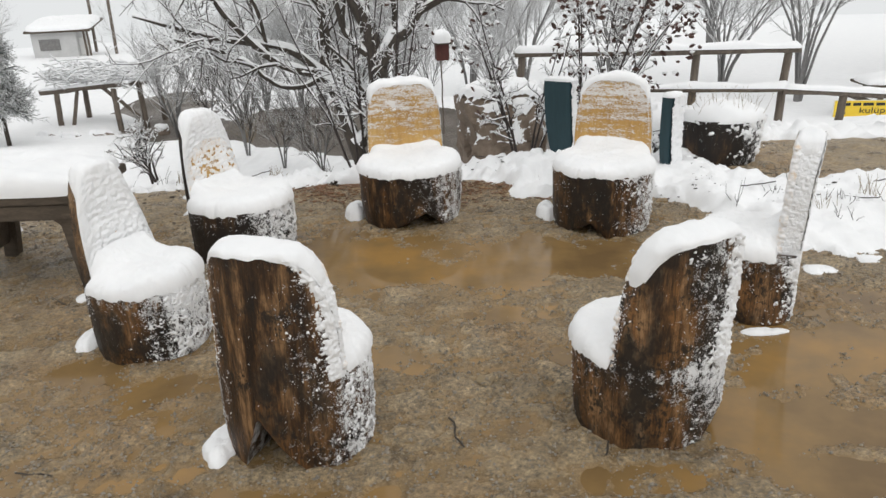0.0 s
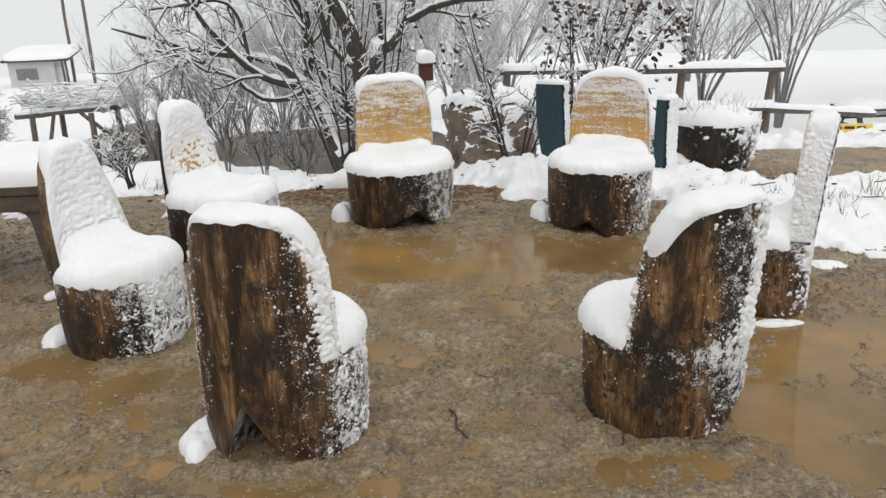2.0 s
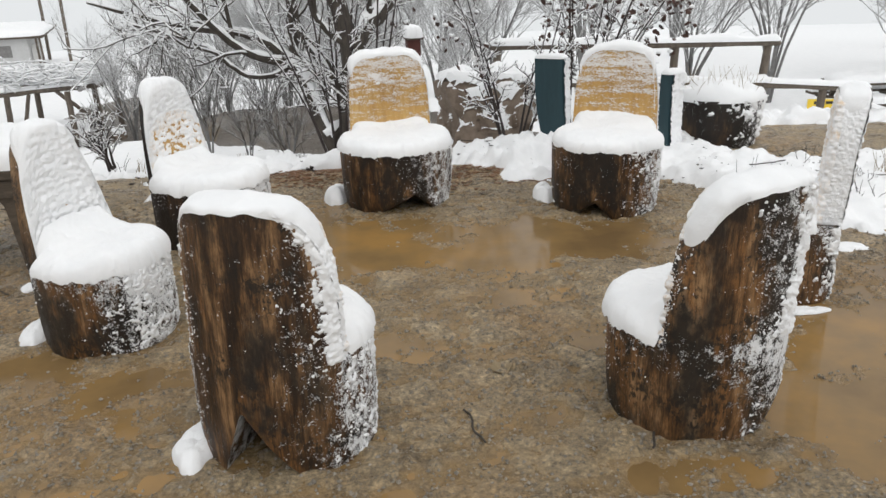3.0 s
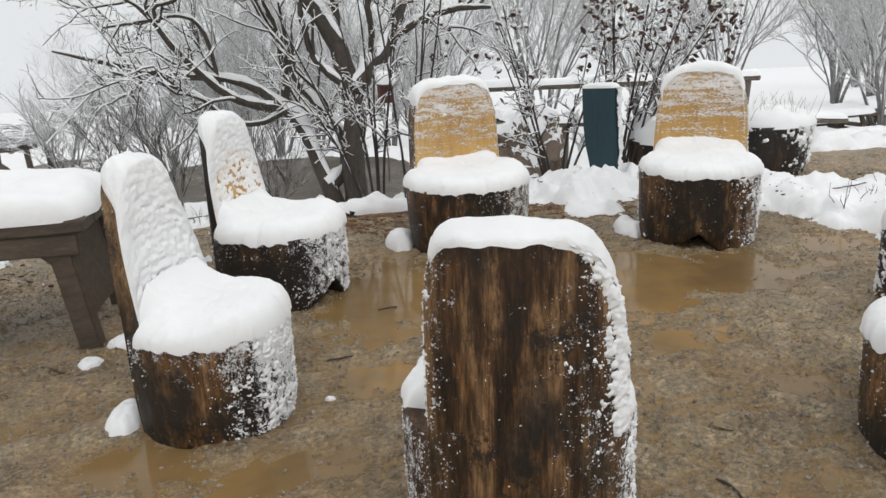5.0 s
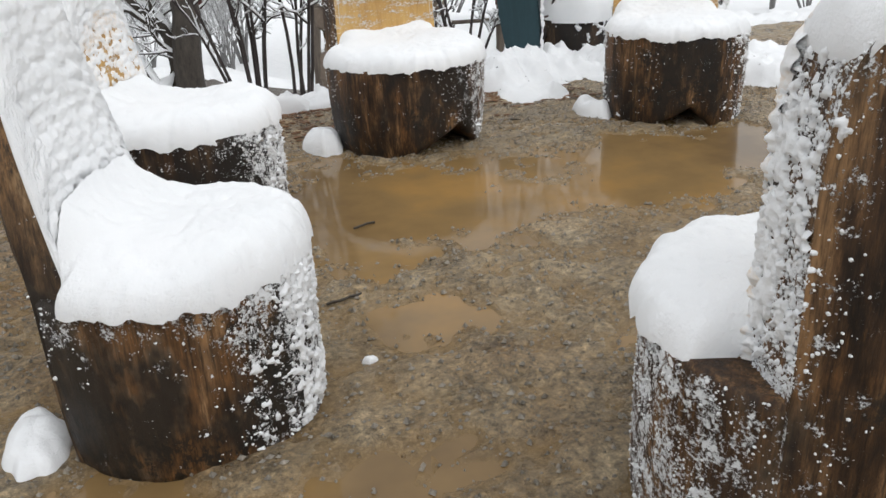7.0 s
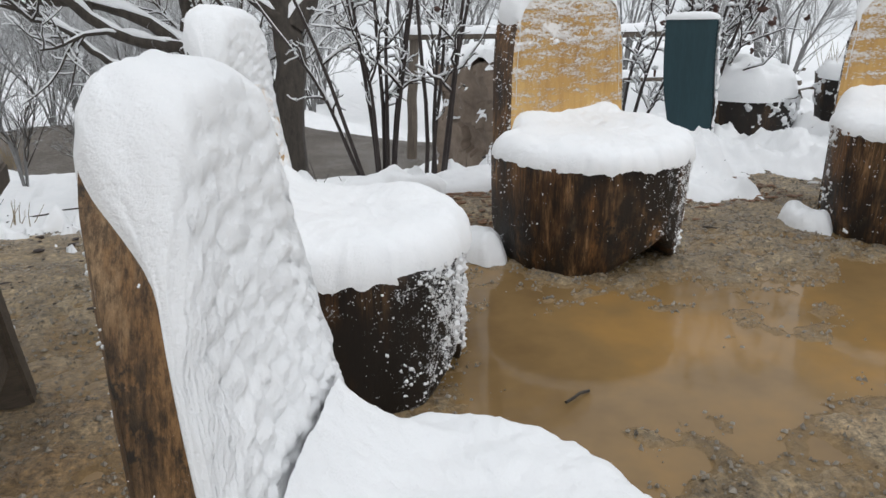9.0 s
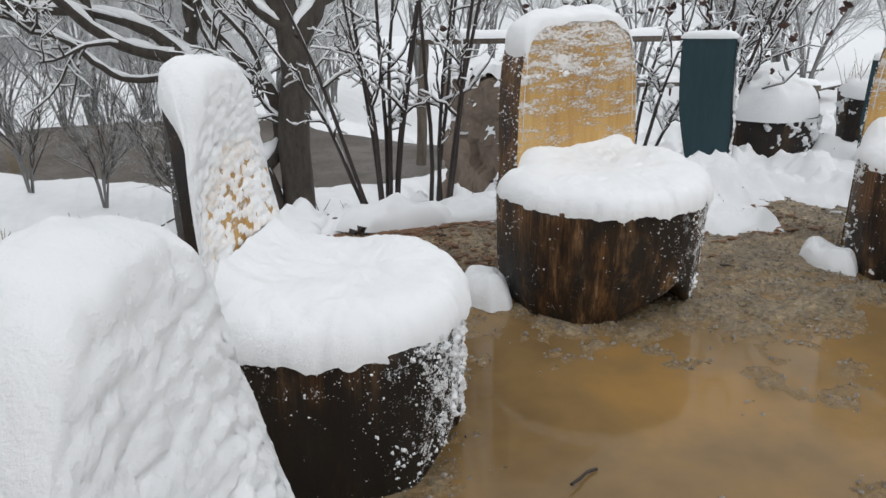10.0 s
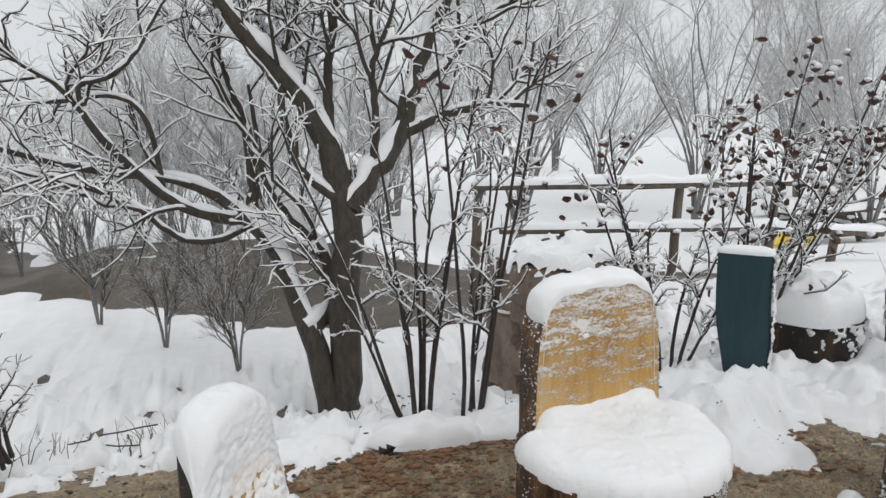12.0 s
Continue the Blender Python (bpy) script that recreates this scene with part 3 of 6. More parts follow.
def crust(name, P, N, wgt, thick, cover, seed, scale=80.0, mat_=None):
    """Wind-driven snow that clings in small lumps: a sheet pushed out of the surface where the lumps are thick, gone where they are not."""
    n1 = fbm(P[..., 0] * 11, P[..., 1] * 11, P[..., 2] * 11, 3, seed + 3)
    n2 = fbm(P[..., 0] * scale, P[..., 1] * scale, P[..., 2] * scale, 2, seed)
    n3 = fbm(P[..., 0] * scale * 0.4, P[..., 1] * scale * 0.4, P[..., 2] * scale * 0.4, 2, seed + 1)
    n4 = fbm(P[..., 0] * scale * 2.6, P[..., 1] * scale * 2.6, P[..., 2] * scale * 2.6, 2, seed + 5)
    h = cover + wgt + 1.0 * n1 + 1.4 * n2 + 1.0 * n3 + 0.9 * n4
    off = np.where(h > 0, thick * (1 - np.exp(-3.0 * np.maximum(h, 0))) * np.clip(0.7 + 1.0 * n2 + 0.6 * n3 + 0.2 * n4, 0.15, 1.25) + 0.001, -0.004)
    V = (P + N * off[..., None]).reshape(-1, 3)
    f = grid_faces(P.shape[0], P.shape[1])
    keep_f = (h.reshape(-1)[f] > 0).any(1)
    if not keep_f.any():
        return None
    u, inv = np.unique(f[keep_f], return_inverse=True)
    return mesh_from(name, V[u], inv.reshape(-1, 4), [mat_ or SNOW])


def drape(p):
    """Wind-packed snow that covers the front of a backrest, thickens towards the head and rolls over it as one sheet."""
    sh, H, seed, bx = p["seat"], p["top"], p["seed"], p["bx"]
    cols, rows, over = 84, 110, 26
    u = np.sin(np.linspace(-1, 1, cols) * math.pi / 2 * 0.93) / math.sin(math.pi / 2 * 0.93)
    x = u * p["bw"] * 0.985
    tt = np.linspace(0, 1, 500)
    top = np.empty(cols)
    for sg in (-1, 1):
        w = back_width(tt, p, sg)
        on = np.sign(x + 1e-9) == sg
        top[on] = np.interp(np.abs(x[on]), w[::-1], tt[::-1])
    top = np.maximum(top, 0.02)
    ztop = sh + (H - sh) * top
    v = np.linspace(0, 1, rows)[:, None]
    z = sh - 0.01 + (ztop[None, :] - sh + 0.01) * v
    t = np.clip((z - sh) / (H - sh), 0, 1)
    X = x[None, :] + 0 * z
    rim = np.maximum(0, back_width(t, p, X) - np.abs(X))
    head = np.exp(-((H - z) / 0.14) ** 2)
    lump = 0.9 * cobble(X * 34 + z * 6, z * 40, seed) + 0.5 * cobble(X * 72, z * 84, seed + 1) + 0.4 * fbm(X * 9, z * 9, 2.3, 2, seed + 2) + 0.12 * fbm(X * 160, z * 160, 2.9, 2, seed + 6)
    lump = (lump - lump.mean()) * 1.3 * p["lump_h"] * (1 - 0.4 * head)
    bare = smooth((p["bare_u"] * u[None, :] + 0.85) / 0.9) * smooth((t - 0.02) / 0.08) * (1 - smooth((t - 0.52) / 0.32)) if p["bare_u"] else 0 * z
    th = p["pack"] - p["bare"] * bare + (p["head"] - p["pack"]) * head
    laid = smooth((top - 0.74) / 0.22)[None, :]
    thin = np.sqrt(1 - (1 - np.clip(np.minimum(rim, ztop[None, :] - z + 0.012) / 0.05, 0, 1)) ** 2)
    side = np.sqrt(1 - (1 - np.clip((p["bw"] - np.abs(X)) / 0.05, 0, 1)) ** 2)
    th = (th + lump) * (0.3 + 0.7 * (thin * (1 - laid) + side * laid)) + 0.001
    yo, yi = back_faces(X + bx, z, p)
    front = np.stack([X + bx, yi + th, z], -1)
    a = np.linspace(0, math.pi, over)[1:, None]
    edge = np.sqrt(np.maximum(0, 1 - np.abs(u[None, :]) ** 5))
    half = (yi[-1] - yo[-1])[None, :] / 2 * laid
    yy = yi[-1][None, :] - half + np.cos(a) * (half + np.where(np.cos(a) > 0, th[-1][None, :], 0.006 * laid))
    arc = np.concatenate([[0], np.cumsum(np.hypot(np.diff(x), np.diff(ztop)))])[None, :]
    hh = p["cap"] * edge * (0.15 + 0.85 * laid) * (1 + 0.35 * fbm(arc * 8, 0 * a, seed, 3, seed + 3)) * np.sin(a) ** 0.75
    zz = ztop[None, :] + hh - 0.014 * (np.cos(a) < -0.85) + (0.006 * fbm(arc * 24 + 0 * a, a * 2 + 0 * arc, 0.4, 3, seed + 4) + 0.010 * (cobble(arc * 34 + 0 * a, a * 1.6 + 0 * arc, seed + 9) - 0.75)) * np.sin(a)
    crown = np.stack([X[:1] + bx + 0 * a + 0.02 * np.sign(u)[None, :] * np.abs(u[None, :]) ** 6 * np.sin(a) * laid, yy, zz], -1)
    V = np.concatenate([front, crown])
    F = grid_faces(rows + over - 1, cols)
    row = np.arange(len(F)) // (cols - 1)
    return mesh_from("back_snow", V.reshape(-1, 3), F[:, ::-1], [SNOW, p["drape_mat"]], True, (row < rows * 0.72).astype(int))


def log_chair(p):
    """A seat cut from one upright log: round stump with a notch at its foot, and a slab of the same log left standing as the backrest."""
    chair = new("log_chair")
    turn = radians(p["face"] - 90)  # local +y is the way it faces
    chair.matrix_world = pose(p["x"], p["y"], p.get("z", 0.0) - 0.012, 0, 0, p["face"] - 90)
    tagged(chair, p["label"], "log chair", "ring of log chairs")
    sh, H, R, log, bx = p["seat"], p["top"], p["r"], p["log"], p["bx"]
    seed = p["seed"]

    def notch(x, y):
        """A hollow hacked into the foot, open to one side only."""
        skew = np.where(x < p["nx"], p["nw"] * 0.75, p["nw"] * 1.25)
        return p["nh"] * np.maximum(0, 1 - np.abs(x - p["nx"]) / skew) * smooth((p["nd"] * y + 0.14) / 0.05) if p["nh"] else 0 * x

    def flat_back(y):
        """The log is hewn flat behind a thin back."""
        return np.maximum(y, -(p["chord"] + p["slab"]))

    # stump
    na, nz = 120, 16
    a = np.linspace(0, 2 * math.pi, na, endpoint=False)
    rings = []
    for s in np.linspace(0.03, 1, 9):  # underside
        r = log_radius(a, 0, p) * s
        x, y = r * np.cos(a), flat_back(r * np.sin(a))
        rings.append(np.stack([x, y, notch(x, y)], -1))
    for s in np.linspace(0, 1, nz)[1:]:
        z0 = notch(R * np.cos(a), R * np.sin(a))
        z = z0 + (sh - z0) * s
        r = log_radius(a, z, p)
        rings.append(np.stack([r * np.cos(a), flat_back(r * np.sin(a)), z], -1))
    for s in (0.97, 0.9, 0.5, 0.05):
        r = log_radius(a, sh, p) * s
        rings.append(np.stack([r * np.cos(a), flat_back(r * np.sin(a)), sh + 0.006 + 0.004 * np.cos(9 * a) * s], -1))
    V = np.array(rings)
    part("stump", mesh_from("stump", V.reshape(-1, 3), grid_faces(len(rings), na, True), [log]), chair)
    # backrest slab, from the ground to the rounded top
    nl, nt, nu = 9, 34, 44
    u = np.linspace(-1, 1, nu)[None, :]
    t = np.sin(np.linspace(0, 1, nt) * math.pi / 2) * 0.995
    xl = np.repeat(u * p["bw"], nl, 0)
    nb_ = notch(xl + bx, -R + 0 * xl)
    zl = nb_ + (sh - nb_) * np.linspace(0, 1, nl, endpoint=False)[:, None]
    x = np.concatenate([xl, u * back_width(t[:, None], p, u)]) + bx
    z = np.concatenate([zl, sh + (H - sh) * t[:, None] + 0 * u])
    yo, yi = back_faces(x, z, p)
    nr = nl + nt
    V = np.concatenate([np.stack([x, yo, z], -1).reshape(-1, 3), np.stack([x, yi, z], -1).reshape(-1, 3)])
    fo = grid_faces(nr, nu)
    fi = fo[:, ::-1] + nr * nu
    sides, off = [], nr * nu
    for i in range(nr - 1):
        for j in (0, nu - 1):
            q = [i * nu + j, (i + 1) * nu + j, (i + 1) * nu + j + off, i * nu + j + off]
            sides.append(q if j == nu - 1 else q[::-1])
    caps = [[(nr - 1) * nu + j + 1, (nr - 1) * nu + j, (nr - 1) * nu + j + off, (nr - 1) * nu + j + 1 + off] for j in range(nu - 1)]
    caps += [[j, j + 1, j + 1 + off, j + off] for j in range(nu - 1)]
    F = np.concatenate([fo, fi, np.array(sides), np.array(caps)])
    idx = np.concatenate([np.zeros(len(fo)), np.ones(len(fi)), np.zeros(len(sides) + len(caps))])
    me = mesh_from("backrest", V, F, [p["back_log"] or log, p["face_mat"]], True, idx)
    me.set_sharp_from_angle(angle=radians(40))
    back = part("backrest", me, chair, p.get("back_label", ""))
    # seat snow
    c = p["chord"] + 0.006
    mid = np.array([0.0, (R - c) / 2])
    ns, nb = 46, 230
    ang = np.linspace(0, 2 * math.pi, nb, endpoint=False)
    d = np.stack([np.cos(ang), np.sin(ang)], -1)
    rs = R * (1 - p["taper"] * sh) * (1.03 + 0.035 * fbm(d[:, 0] * 5 + seed, d[:, 1] * 5, 0.3, 3, seed) + 0.016 * fbm(d[:, 0] * 17 + seed, d[:, 1] * 17, 0.8, 3, seed + 1))
    bq = d @ mid
    k_arc = -bq + np.sqrt(bq ** 2 - mid @ mid + rs ** 2)
    with np.errstate(divide="ignore", invalid="ignore"):
        k_ch = np.where(d[:, 1] < -1e-3, (-c - mid[1]) / d[:, 1], 1e9)
    k = np.minimum(k_arc, k_ch)
    s = np.sin(np.linspace(0, 1, ns) * math.pi / 2)[:, None]
    px, py = mid[0] + s * k * d[:, 0], mid[1] + s * k * d[:, 1]
    on_chord = smooth((k_arc / k_ch - 0.86) / 0.12) * smooth((p["bw"] + 0.02 - np.abs(mid[0] + k * d[:, 0] - bx)) / 0.04)
    dome = (1 - s ** 7) ** 0.5
    prof = dome * (1 - on_chord) + on_chord * (1 + 0.0 * s)
    ramp = np.exp(-np.maximum(0, py + c) / (0.06 + 0.3 * (p["fillet"] - 0.07))) * smooth((p["bw"] * 1.1 - np.abs(px - bx)) / 0.1)
    droop = 0.008 * (1 - on_chord) * s ** 14 * (1 + 2.4 * fbm(d[None, :, 0] * 11, d[None, :, 1] * 11, 0.1, 3, seed + 8))
    zz = sh - droop + p["snow"] * prof * (0.95 + 0.35 * fbm(px * 4, py * 4, seed, 3, seed + 2)) + p["fillet"] * ramp * prof + 0.010 * fbm(px * 20, py * 20, seed, 4, seed + 4) + 0.004 * np.abs(value_noise(px * 38, py * 38, seed, seed + 14)) + 0.0025 * fbm(px * 90, py * 90, seed, 2, seed + 15)
    part("seat_snow", mesh_from("seat_snow", np.stack([px, py, zz], -1).reshape(-1, 3), grid_faces(ns, nb, True)[:, ::-1], [SNOW]), chair, "thick pad of fresh snow")
    # snow along the top of the back
    n_sec = 16
    sides_x, sides_t = [], []
    for sg in (-1, 1):
        nq = p["round"] if sg > 0 else p["round_l"] or p["round"]
        q0 = 2 ** (-1 / nq)
        q = np.linspace(0, q0, 30)
        ht = np.concatenate([(1 - q ** nq) ** (1 / nq), np.linspace(q0, 0.3, 24)[1:]])
        hx = np.concatenate([p["bw"] * q * (1 - p["narrow"] * ht[:30]), back_width(ht[30:], p, sg)])
        sides_x.append(sg * hx)
        sides_t.append(ht)
    tx = np.concatenate([sides_x[0][:0:-1], sides_x[1]])
    cz = sh + (H - sh) * np.concatenate([sides_t[0][:0:-1], sides_t[1]])
    n_top = len(tx)
    dx, dz = np.gradient(tx), np.gradient(cz)
    ln = np.hypot(dx, dz) + 1e-9
    nx_, nz_ = -dz / ln, dx / ln
    up = np.clip((nz_ - p["cap_lo"]) / 0.5, 0, 1) ** 0.8
    vv = np.linspace(0, math.pi, n_sec)
    yo1, yi1 = back_faces(np.clip(tx + bx, -R * 0.97, R * 0.97), cz, p)
    ym, yh = (yo1 + yi1) / 2, (yi1 - yo1) / 2 + p["over"]
    hcap = p["cap"] * up * (1 + 0.6 * fbm(tx * 7, cz * 7, seed, 3, seed + 6))
    lift = np.sin(vv)[None, :] ** 0.5 * hcap[:, None] - 0.010 * (1 - np.sin(vv)[None, :] ** 2) * (0.3 + 0.7 * up[:, None])
    lift = lift - 0.014 * (1 - np.minimum(1, 2.5 * up[:, None]))
    lift = lift + 0.012 * fbm(tx[:, None] * 25, cz[:, None] * 25, vv[None, :] * 1.5, 3, seed + 7) * up[:, None]
    cx_ = tx[:, None] + bx + nx_[:, None] * lift
    cz_ = cz[:, None] + nz_[:, None] * lift
    cy_ = ym[:, None] + yh[:, None] * np.cos(vv)[None, :]
    if p["drape"]:
        part("back_snow", drape(p), back, "thick wind-packed snow")
    else:
        part("back_snow", mesh_from("back_snow", np.stack([cx_, cy_, cz_], -1).reshape(-1, 3), grid_faces(n_top, n_sec), [SNOW]), back, "snow cap")
    # clinging snow on the front of the back, folded round its edges
    cell = 0.0032
    rows, cols = int((H - sh) / cell), int(2 * p["bw"] / cell)
    t2 = np.linspace(0.0, 0.985, rows)
    z2 = sh + (H - sh) * t2[:, None]
    fold = np.array([0.022, 0.015, 0.008, 0.002])
    u2 = np.concatenate([-np.ones(4), np.linspace(-1, 1, cols), np.ones(4)])[None, :]
    inset = np.concatenate([fold, np.zeros(cols), fold[::-1]])[None, :]
    x2 = u2 * (back_width(t2[:, None], p, u2) + 0.002)
    P = np.stack([x2 + bx, back_faces(x2 + bx, z2 + 0 * x2, p)[1] - inset, z2 + 0 * x2], -1)
    N = np.zeros_like(P)
    edge_col = (inset > 0) * np.sign(u2)
    N[..., 0] = edge_col + 0 * z2
    N[..., 1] = 1 - np.abs(edge_col) + 0 * z2
    streak = fbm(0.4 * x2 * 6 + seed, z2 * 26 + x2 * 2.5, 0.7, 3, seed + 19)
    wgt = p["front_top"] * t2[:, None] ** 1.6 + p["streak"] * streak - 0.5 * (inset > 0.01)
    me = None if p["drape"] else crust("clinging_snow", P * np.array([1, 1, p["grain"]]), N, wgt, p["front_thick"], p["front_cover"], seed + 11, p["front_lump"], SNOW_THIN)
    if me:
        if p["grain"] != 1:
            co = np.empty(len(me.vertices) * 3)
            me.vertices.foreach_get("co", co)
            co = co.reshape(-1, 3) / np.array([1, 1, p["grain"]])
            me.vertices.foreach_set("co", co.reshape(-1))
        tagged(part("clinging_snow", me, back, "rough wind-blown snow"), kind="stuff")
    # snow on the two edges of the back
    for sg in (-1, 1):
        rim_t = np.linspace(0.0, 0.97, rows)[:, None]
        rim_z = sh + (H - sh) * rim_t
        rim_x = sg * back_width(rim_t, p, sg) + bx
        ro, ri = back_faces(rim_x, rim_z, p)
        k_ = np.linspace(0, 1, max(6, int(np.max(ri - ro) / cell)))[None, :]
        P = np.stack([rim_x + 0 * k_, ro + (ri - ro) * k_, rim_z + 0 * k_], -1)
        N = np.zeros_like(P)
        N[..., 0] = sg
        facing = sg * (math.cos(turn) * WIND.x + math.sin(turn) * WIND.y)
        me = crust("edge_snow", P, N, 0.9 * k_ - 0.2, 0.006, p["rim"] + 0.9 * max(0, facing), seed + 23 + sg, 130.0)
        if me:
            tagged(part("edge_snow", me, back, "fine snow stuck to the edge"), kind="stuff")
    # clinging snow on the round outside of the log
    for on_back in (False, True):
        zlo, zhi = (0.02, sh + 0.004) if not on_back else (sh, H - 0.004)
        nz2 = int((zhi - zlo) / cell)
        zz2 = np.linspace(zlo, zhi, nz2)[:, None]
        if on_back:
            na2 = int(2.4 * p["bw"] / cell)
            tq = np.clip((zz2 - sh) / (H - sh), 0, 0.999)
            uq = np.linspace(-1, 1, na2)[None, :]
            wq = back_width(tq, p, uq)
            xq = uq * wq + bx
            P = np.stack([xq, back_faces(xq, zz2 + 0 * xq, p)[0], zz2 + 0 * xq], -1)
            rq = p["r"] * (1 - p["taper"] * zz2)
            sx = np.clip(xq / rq, -0.95, 0.95)
            N = np.stack([sx, -np.sqrt(1 - sx ** 2), 0 * xq], -1)
        else:
            na2 = int(2 * math.pi * R / cell)
            aa = np.linspace(0, 2 * math.pi, na2)[None, :]
            rq = log_radius(aa, zz2, p)
            P = np.stack([rq * np.cos(aa), flat_back(rq * np.sin(aa)), zz2 + 0 * aa], -1)
            N = np.stack([np.cos(aa) + 0 * zz2, np.sin(aa) + 0 * zz2, 0 * zz2 + 0 * aa], -1)
        wx = N[..., 0] * math.cos(turn) - N[..., 1] * math.sin(turn)
        wy = N[..., 0] * math.sin(turn) + N[..., 1] * math.cos(turn)
        dot = wx * WIND.x + wy * WIND.y
        wgt = p["blown"] * smooth((dot - 0.05) / 0.95) + 0.5 * np.clip(-dot, 0, 1) ** 5 + 0.5 * np.clip(zz2 / sh - 0.6, 0, 0.4) * (not on_back)
        if on_back:
            edge = (xq - bx) / np.maximum(wq, 0.01)
            wgt = wgt + p["fringe"] * smooth((np.abs(edge) - 0.82) / 0.18) + p["edge_snow"] * smooth((edge - p["edge_from"]) / 0.3)
        nz_here = notch(P[..., 0], P[..., 1])
        wgt = wgt - 4.0 * (nz_here + 0.012 > zz2) * (nz_here > 0.004)
        thick = p["side_thick"] * (1 + p["edge_thick"] * smooth((edge - p["edge_from"]) / 0.35)) if on_back else p["side_thick"]
        me = crust("blown_snow", P, N, wgt, thick, p["side_cover"], seed + (17 if on_back else 15), p["lump"])
        if me:
            tagged(part("blown_snow", me, chair if not on_back else back, "lumps of wind-blown snow"), kind="stuff")
    # loose grains of driven snow over the wood
    rg = np.random.default_rng(seed + 300)
    n_g = 13000
    ga, gz = rg.uniform(0, 2 * math.pi, n_g), rg.uniform(0.01, sh, n_g)
    gr = log_radius(ga, gz, p)
    G = np.stack([gr * np.cos(ga), flat_back(gr * np.sin(ga)), gz], -1)
    GN = np.stack([np.cos(ga), np.sin(ga), 0 * ga], -1)
    gu, gt = rg.uniform(-1, 1, n_g // 2), rg.uniform(0, 0.97, n_g // 2)
    gx = gu * back_width(gt, p, gu) + bx
    gz2 = sh + (H - sh) * gt
    G2 = np.stack([gx, back_faces(gx, gz2, p)[0], gz2], -1)
    sx = np.clip(gx / R, -0.95, 0.95)
    GN2 = np.stack([sx, -np.sqrt(1 - sx ** 2), 0 * sx], -1)
    gs_, gt3, gk = rg.choice([-1.0, 1.0], n_g // 4), rg.uniform(0, 0.96, n_g // 4), rg.uniform(0, 1, n_g // 4)
    gx3, gz3 = gs_ * back_width(gt3, p, gs_) + bx, sh + (H - sh) * gt3
    ro3, ri3 = back_faces(gx3, gz3, p)
    G3 = np.stack([gx3, ro3 + (ri3 - ro3) * gk, gz3], -1)
    GN3 = np.stack([gs_, 0 * gs_, 0 * gs_], -1)
    n_rest = len(G) + len(G2)
    G, GN = np.concatenate([G, G2, G3]), np.concatenate([GN, GN2, GN3])
    blow = (GN[:, 0] * math.cos(turn) - GN[:, 1] * math.sin(turn)) * WIND.x + (GN[:, 0] * math.sin(turn) + GN[:, 1] * math.cos(turn)) * WIND.y
    chance = 0.002 + 0.6 * p["grains"] * smooth((blow - 0.1) / 0.9) + p["lee"] * np.clip(-blow - 0.45, 0, 0.5) / 0.5 + p["rim_dust"] * (np.arange(len(G)) >= n_rest) + p["band"] * np.clip(G[:, 2] / sh - 0.55, 0, 0.3) / 0.3 * (G[:, 2] < sh)
    chance = chance * np.clip(0.6 + 3.2 * fbm(G[:, 0] * 22, G[:, 1] * 22, G[:, 2] * 22, 3, seed + 31), 0, 3)
    nh_here = notch(G[:, 0], G[:, 1])
    ok = (rg.random(len(G)) < chance) & ((nh_here < 0.004) | (G[:, 2] > nh_here + 0.01))
    G, GN = G[ok], GN[ok]
    size = 0.0008 + 0.0020 * rg.random(len(G)) ** 2.6
    gv_ = ICO_V[None] * size[:, None, None] * rg.uniform(0.6, 1.4, (len(G), 1, 3)) * (1 + 0.22 * rg.normal(size=(len(G), len(ICO_V), 1)).clip(-1.2, 1.2)) + (G + GN * size[:, None] * 0.35)[:, None, :]
    gf_ = (ICO_F[None] + (np.arange(len(G)) * len(ICO_V))[:, None, None]).reshape(-1, 3)
    tagged(part("snow_dusting", mesh_from("snow_dusting", gv_.reshape(-1, 3), gf_, [SNOW]), chair, "loose grains of driven snow"), kind="stuff")
    return chair


ico = bmesh.new()
bmesh.ops.create_icosphere(ico, subdivisions=1, radius=1.0)
ICO_V = np.array([v.co[:] for v in ico.verts])
ICO_F = np.array([[v.index for v in f.verts] for f in ico.faces])
ico.free()
BASE = dict(fringe=0.7, back_log=None, band=0.12, wedge=0.5, streak=0.6, edge_from=0.55, edge_thick=0.0, drape=False, drape_mat=SNOW_THIN, pack=0.012, head=0.03, lump_h=0.012, bare=0.0, bare_u=0.0, fillet=0.07, grains=0.55, rim_dust=0.1, lee=0.06, rim=-1.2, taper=0.06, foot=0.05, slab=0.2, bx=0.0, nh=0.0, nw=0.1, nx=0.0, nd=-1, snow=0.08, cap=0.028, cap_lo=0.2, lean=0.05, narrow=0.06, round=4.0, round_l=0, grain=1.0, log=LOG, edge_snow=0.0, lump=85.0, front_lump=72.0, over=0.004,
            face_mat=YELLOW, front_top=0.8, front_thick=0.010, front_cover=-0.2, side_thick=0.009, side_cover=-1.5, blown=1.05)
